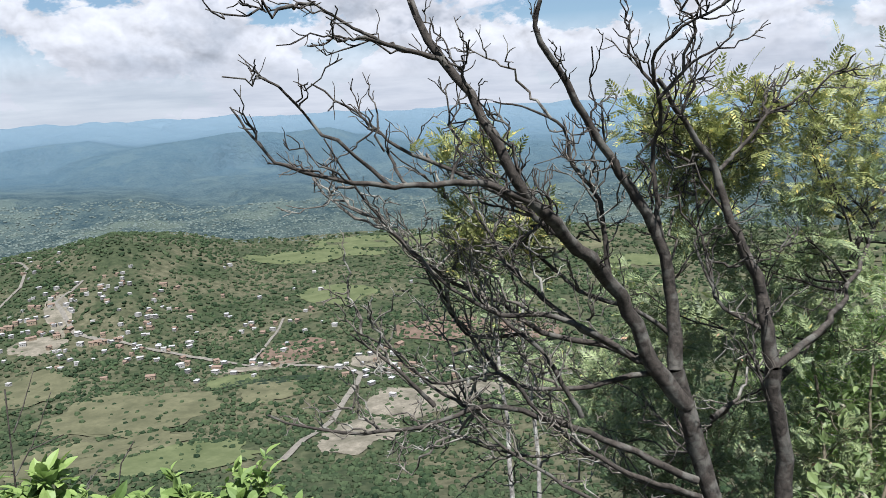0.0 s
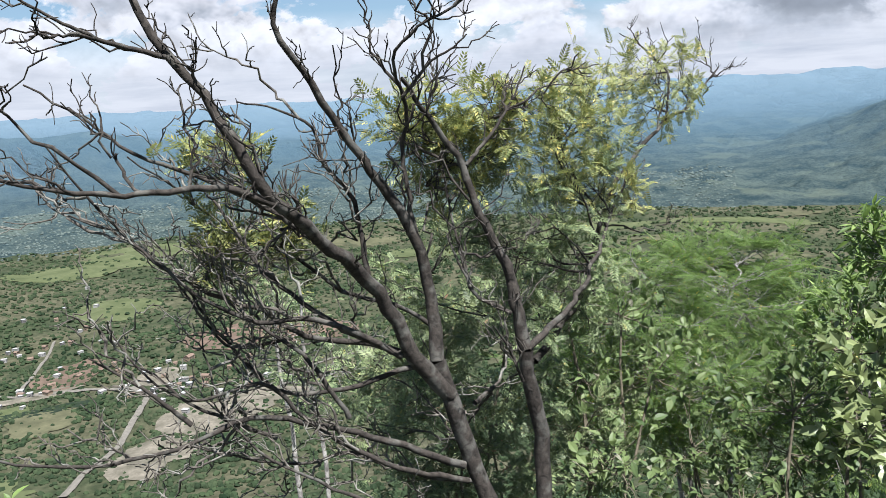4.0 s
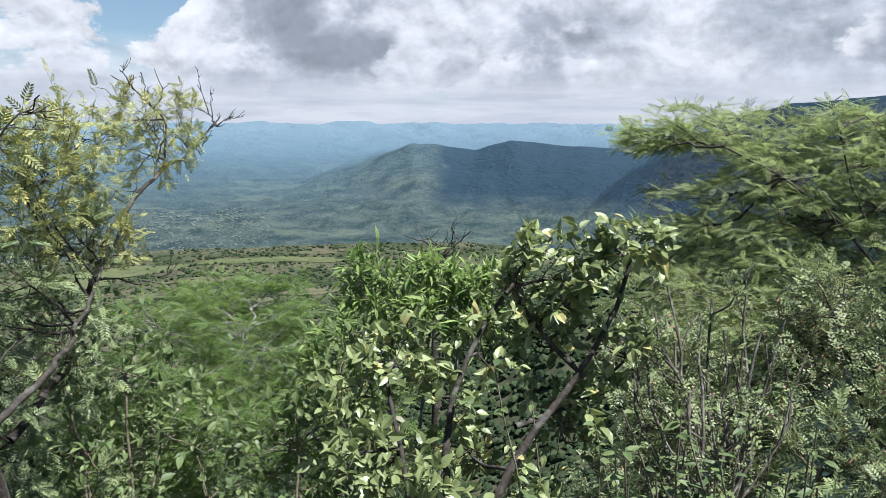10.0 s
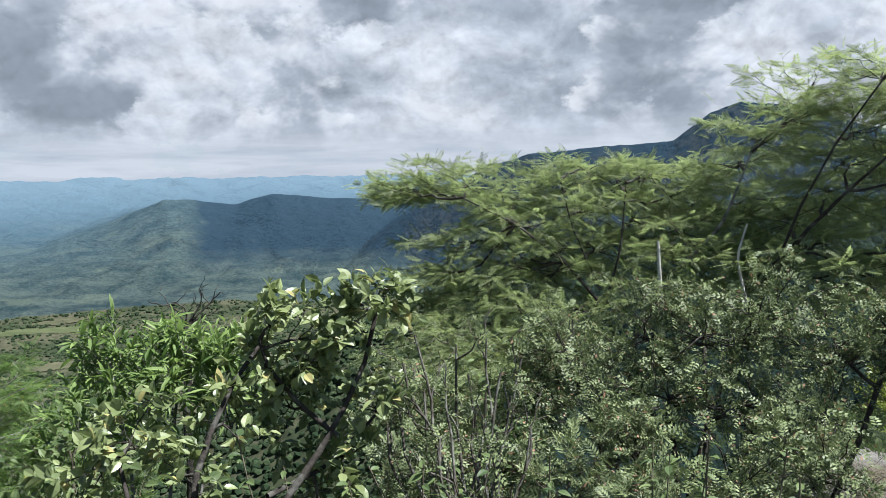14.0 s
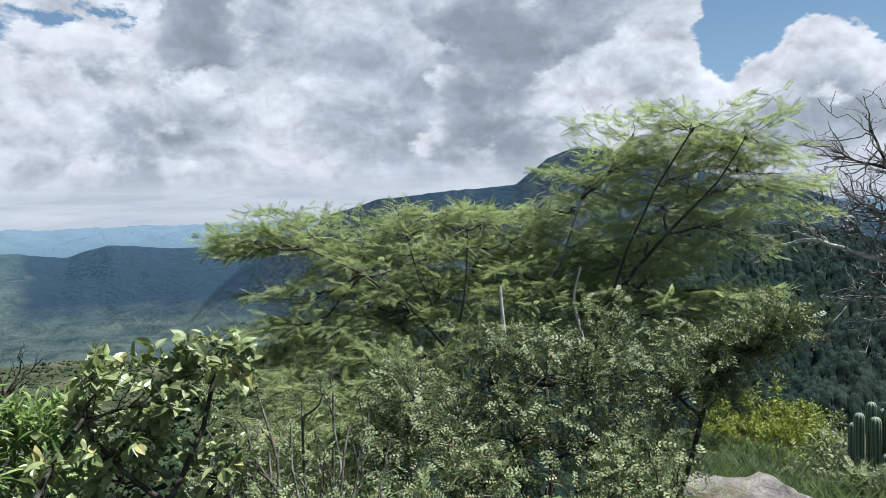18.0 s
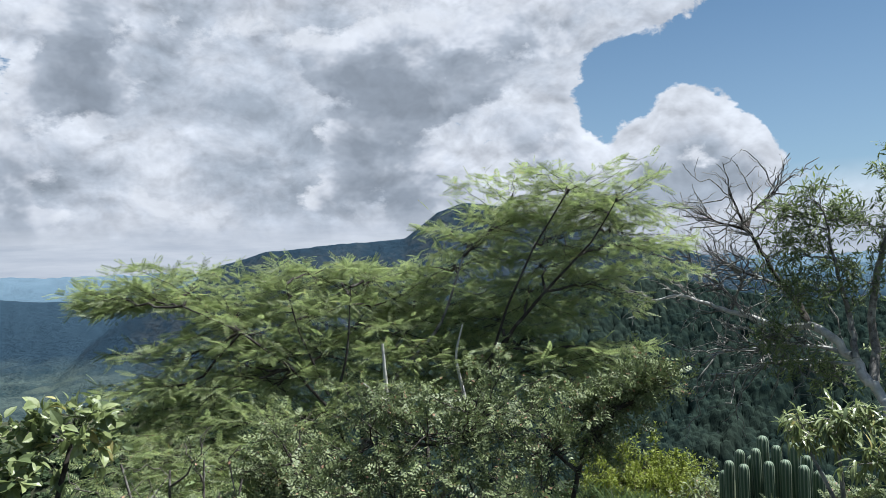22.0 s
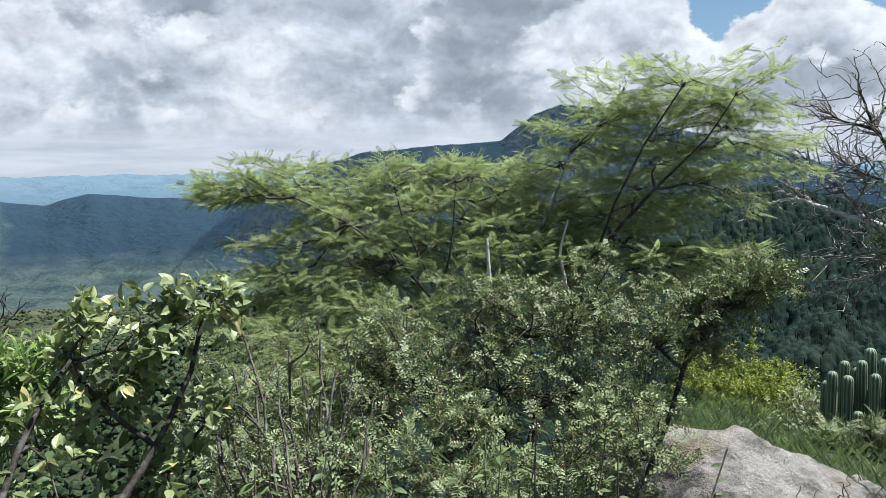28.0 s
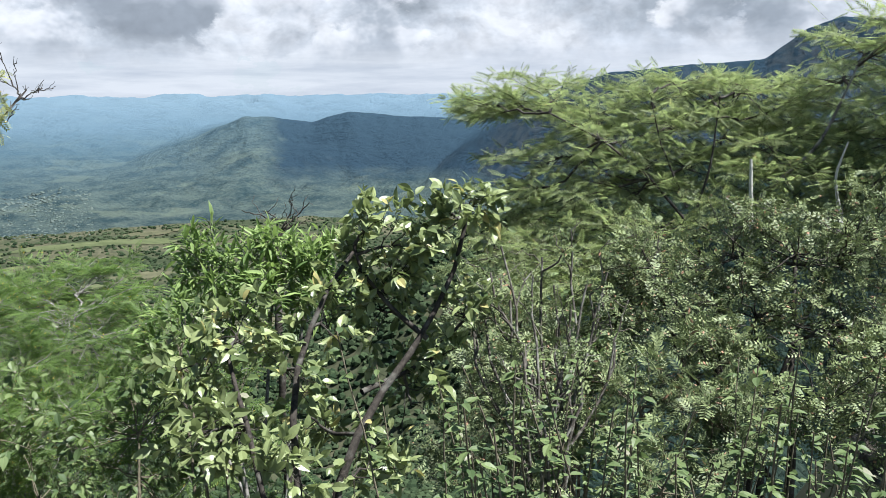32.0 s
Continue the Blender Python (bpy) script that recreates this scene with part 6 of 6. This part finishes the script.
# the small dead tree with curling branches
rng = np.random.default_rng(101)
base = foot(-7.3, 4.6)
dead = root("dead_tree", base, "small dead tree with curling bare grey branches", "tree")
lines = [stem(dead, [base, at(-7.1, -18, 4.7), at(-7.3, -9.6, 4.8), at(-7.4, -8.6, 4.8)], 0.028, 0.022, B_DARK, rng)]
for goal in ((-5.0, -7.0), (-9.6, -6.7), (-8.9, -8.2), (-5.6, -8.4), (-8.4, -6.8), (-6.4, -7.1)):
    lines.append(stem(dead, [at(-7.4, -8.8, 4.8), at((goal[0] - 7.4) / 2 - 0.4, (goal[1] - 8.8) / 2 + 0.4, 4.8), at(*goal, 4.75)], 0.007, 0.0025, B_DARK, rng, "branch", 14, 6, 0.05))
pieces = []
for l in lines[1:]:
    a, d = pick(np.repeat(l, 4, 0), rng.uniform(0.3, 1, 4))
    pieces.append(tubes(bows(a, a + unit(d + rng.normal(0, 0.7, d.shape)) * rng.uniform(0.05, 0.15, (4, 1)), 0.25, 7, 0.06, rng), 0.003, 0.0015, 4))
v, f = joined(pieces)
part("twigwork", v, f, B_DARK, dead, kind="stuff")


# ---------------------------------------------------------------- weeds and low growth near the edge
def weed(where, tall, seed, lean=0.15):
    rng = np.random.default_rng(seed)
    base = foot(*where)
    plant = root("weed", base, "tall leafy weed with paired soft green leaves", "weed", "weeds at the edge")
    top = base + Vector((rng.normal(0, lean), rng.normal(0, lean), 1)) * tall
    mid = base.lerp(top, 0.5) + Vector((rng.normal(0, 0.05), rng.normal(0, 0.05), 0))
    l = stem(plant, [base, mid, top], 0.006, 0.002, B_TWIG, rng, "stem", 12, 5, 0.015)
    m = int(42 * tall)
    p, d = pick(np.repeat(l, m, 0), rng.uniform(0.25, 1, m))
    turn = rng.uniform(0, 6.28, m)
    along = np.stack([np.cos(turn), np.sin(turn), rng.uniform(-0.2, 0.5, m)], -1)
    v, f = leaves(OVATE, p, along, np.array([0, 0, 1.0]) + rng.normal(0, 0.3, (m, 3)), rng.uniform(0.28, 0.62, m))
    part("foliage", v, f, L_WEED, plant, kind="stuff", smooth=False)


rng = np.random.default_rng(131)
for i in range(64):
    a = rng.uniform(-50, -18)
    r = rng.uniform(1.75, 2.6)
    weed((a, r), float(place(a, rng.uniform(-25, -17.5), r).z - foot(a, r).z), 200 + i)
for i, (a, e, r) in enumerate(((-41.8, -14.6, 2.5), (-37.3, -16.2, 2.4), (-46.5, -15.6, 2.4), (-33.0, -17.0, 2.4), (-48.5, -17, 2.3))):
    weed((a, r), float(place(a, e, r).z - foot(a, r).z), 300 + i, 0.05)

for i, (a, e, r) in enumerate(((70.5, -21.0, 3.0), (61.9, -23.0, 3.0), (57.8, -23.4, 3.0), (66.0, -24.4, 2.9), (74, -20.5, 3.0))):
    bush("leafy_tuft", "leafy green shrub top rising from below the edge", 140 + i, (a, r * 0.86), [(a, e - 1.2, r, .13), (a + 2, e - 2.5, r, .12), (a - 2, e - 2.8, r, .12)], B_TWIG, OVATE, L_BRIGHT, 3, 0.004,
         group="leafy tufts below the edge", subs=7, twigs=4, per=6, twig=0.08, size=0.85, thick=0.006, upward=0.7)


def snag(points, forks, seed, r0=0.006):
    rng = np.random.default_rng(seed)
    base = foot(points[0][0], points[0][2])
    plant = root("bare_snag", base, "bare forked dead stem standing below the edge", "dead stem", "bare snags")
    stem(plant, [base] + [at(*p) for p in points[1:]], r0, r0 * 0.4, B_DARK, rng, "stem", 16, 7)
    for fork in forks:
        stem(plant, [at(*p) for p in fork], r0 * 0.5, r0 * 0.2, B_DARK, rng, "fork", 12, 6, 0.03)


snag([(72.4, 0, 3.1), (72.2, -22, 3.2), (71.7, -17.3, 3.16), (71.9, -14.8, 3.16)], [[(72.0, -20, 3.16), (70.6, -18.0, 3.16), (69.4, -15.5, 3.16)], [(71.8, -17.5, 3.16), (70.8, -15.5, 3.16), (70.2, -14.0, 3.16)], [(71.0, -18.7, 3.16), (69.0, -18.2, 3.16)]], 401)
snag([(67.0, 0, 3.9), (66.8, -23.8, 4.15), (66.0, -20.3, 4.15), (65.4, -19.5, 4.15), (64.9, -19.9, 4.15)], [], 402, 0.007)
snag([(69.2, 0, 3.7), (69.0, -24, 4.0), (67.8, -21.4, 4.0)], [[(68.2, -22, 4.0), (67.0, -20.8, 4.0)]], 403)
for i, a in enumerate((38.2, 36.2)):
    rng = np.random.default_rng(410 + i)
    base = foot(a, 3.9)
    trunk = root("slender_pale_tree", base, "slender pale tree trunk standing lower on the slope", "tree", "slender pale trees")
    line = stem(trunk, [base, at(a, -27, 4.1), at(a - 0.3, -22, 4.2), at(a + 1.2, -16, 4.3), at(a + 0.6, -13, 4.3)], 0.022, 0.008, B_GREY, rng)
    clothe(trunk, [(at(a + 1, -15, 4.3), .25), (at(a - 2, -18, 4.2), .22)], [line], rng, B_GREY, PINNATE, L_DEEP, 8, 4, 2, 0.2, 0.7, 0.008, 0.5)

# grass on the ledge
rng = np.random.default_rng(151)
m = 9000
a, r = rng.uniform(-82, -50, m), rng.uniform(4.2, 14, m)
p = xyz(a, r)
turn = rng.uniform(0, 6.28, m)
v, f = leaves(blade(0.22, 0.012, 0.2, 0.35, 3), p, np.stack([np.cos(turn) * 0.6, np.sin(turn) * 0.6, np.ones(m)], -1), np.stack([-np.sin(turn), np.cos(turn), 0 * turn], -1), rng.uniform(0.4, 1.3, m) * np.interp(r, (4, 14), (0.8, 1.6)))
tagged(new("grass", mesh_np("grass", v, f, L_WEED, False)), "green grass on the sloping ledge", "grass", kind="stuff")


# ---------------------------------------------------------------- the village
def plaster(name, colour):
    mat, n = material(name)
    where = n.add("ShaderNodeNewGeometry").outputs["Position"]
    finish(n, n.mix(n.map(n.noise(where, 0.6, 5.0), 0.4, 0.7, 0.0, 0.5), colour, tuple(c * 0.6 for c in colour)), 0.9)
    return mat


WALLS = [plaster("white_plaster", (0.27, 0.265, 0.25)), plaster("ochre_plaster", (0.21, 0.165, 0.115)), plaster("grey_block", (0.15, 0.146, 0.137))]
ROOFS = [plaster("concrete_roof", (0.24, 0.235, 0.225)), plaster("tile_roof", (0.13, 0.092, 0.07)), plaster("tin_roof", (0.27, 0.275, 0.28))]
M_HOLE = plaster("dark_opening", (0.03, 0.03, 0.03))


def box(x0, y0, z0, x1, y1, z1):
    v = np.array([(x, y, z) for z in (z0, z1) for y in (y0, y1) for x in (x0, x1)], float)
    return v, np.array([(0, 2, 3, 1), (4, 5, 7, 6), (0, 1, 5, 4), (2, 6, 7, 3), (0, 4, 6, 2), (1, 3, 7, 5)])


def house(kind):
    rng = np.random.default_rng(500 + kind)
    w, d, h = rng.uniform(7, 12), rng.uniform(6, 9), rng.uniform(3.0, 5.6)
    home = root("house", (0, 0, 0), ("low white plastered house with a flat pale roof", "ochre house with a red tiled gable roof", "grey block house with a tin roof")[kind % 3], "house", "village houses")
    part("wall", *box(-w / 2, -d / 2, -2, w / 2, d / 2, h), WALLS[kind % 3], home, smooth=False)
    if kind % 3 == 1:
        v = np.array([(-w / 2 - .4, -d / 2 - .4, h), (w / 2 + .4, -d / 2 - .4, h), (w / 2 + .4, d / 2 + .4, h), (-w / 2 - .4, d / 2 + .4, h), (-w / 2 - .4, 0, h + 1.8), (w / 2 + .4, 0, h + 1.8)], float)
        part("roof", v, np.array([(0, 1, 5, 4), (2, 3, 4, 5), (0, 4, 3, 3), (1, 2, 5, 5), (0, 3, 2, 1)])[[0, 1, 4]], ROOFS[1], home, smooth=False)
    else:
        part("roof", *box(-w / 2 - .3, -d / 2 - .3, h + 0.004, w / 2 + .3, d / 2 + .3, h + .35), ROOFS[kind % 3], home, smooth=False)
    for x in (-w / 4, w / 4):
        part("window", *box(x - .7, -d / 2 - .08, 1.0, x + .7, -d / 2 - .004, 2.2), M_HOLE, home, smooth=False)
    part("door", *box(-.55, -d / 2 - .08, 0, .55, -d / 2 - .004, 2.1), M_HOLE, home, smooth=False)
    return home


rng = np.random.default_rng(77)
models = [house(k) for k in range(6)]
spots = []
for a, r, sa, sr, m in ((70.0, 1230, 2.6, 110, 60), (66.0, 1290, 2.4, 90, 44), (64.5, 1130, 3.4, 60, 30), (57.5, 965, 3.0, 26, 22), (47.5, 905, 2.2, 45, 18), (62.0, 1120, 3.0, 60, 26), (43.0, 870, 3.5, 40, 16), (71.0, 1480, 1.6, 120, 18), (52.5, 1120, 3.0, 50, 14), (56.0, 1400, 6, 100, 12)):
    for _ in range(m):
        spots.append((float(rng.normal(a, sa)), float(rng.normal(r, sr))))
for i, (a, r) in enumerate(spots):
    g = foot(a, r)
    m = pose(g.x, g.y, g.z + 1.2, 0, 0, a + rng.uniform(-60, 60)) @ Matrix.Scale(rng.uniform(0.65, 1.05), 4)
    if i < len(models):
        models[i].matrix_basis = m
    else:
        copy_thing(models[int(rng.integers(0, 6))], m)
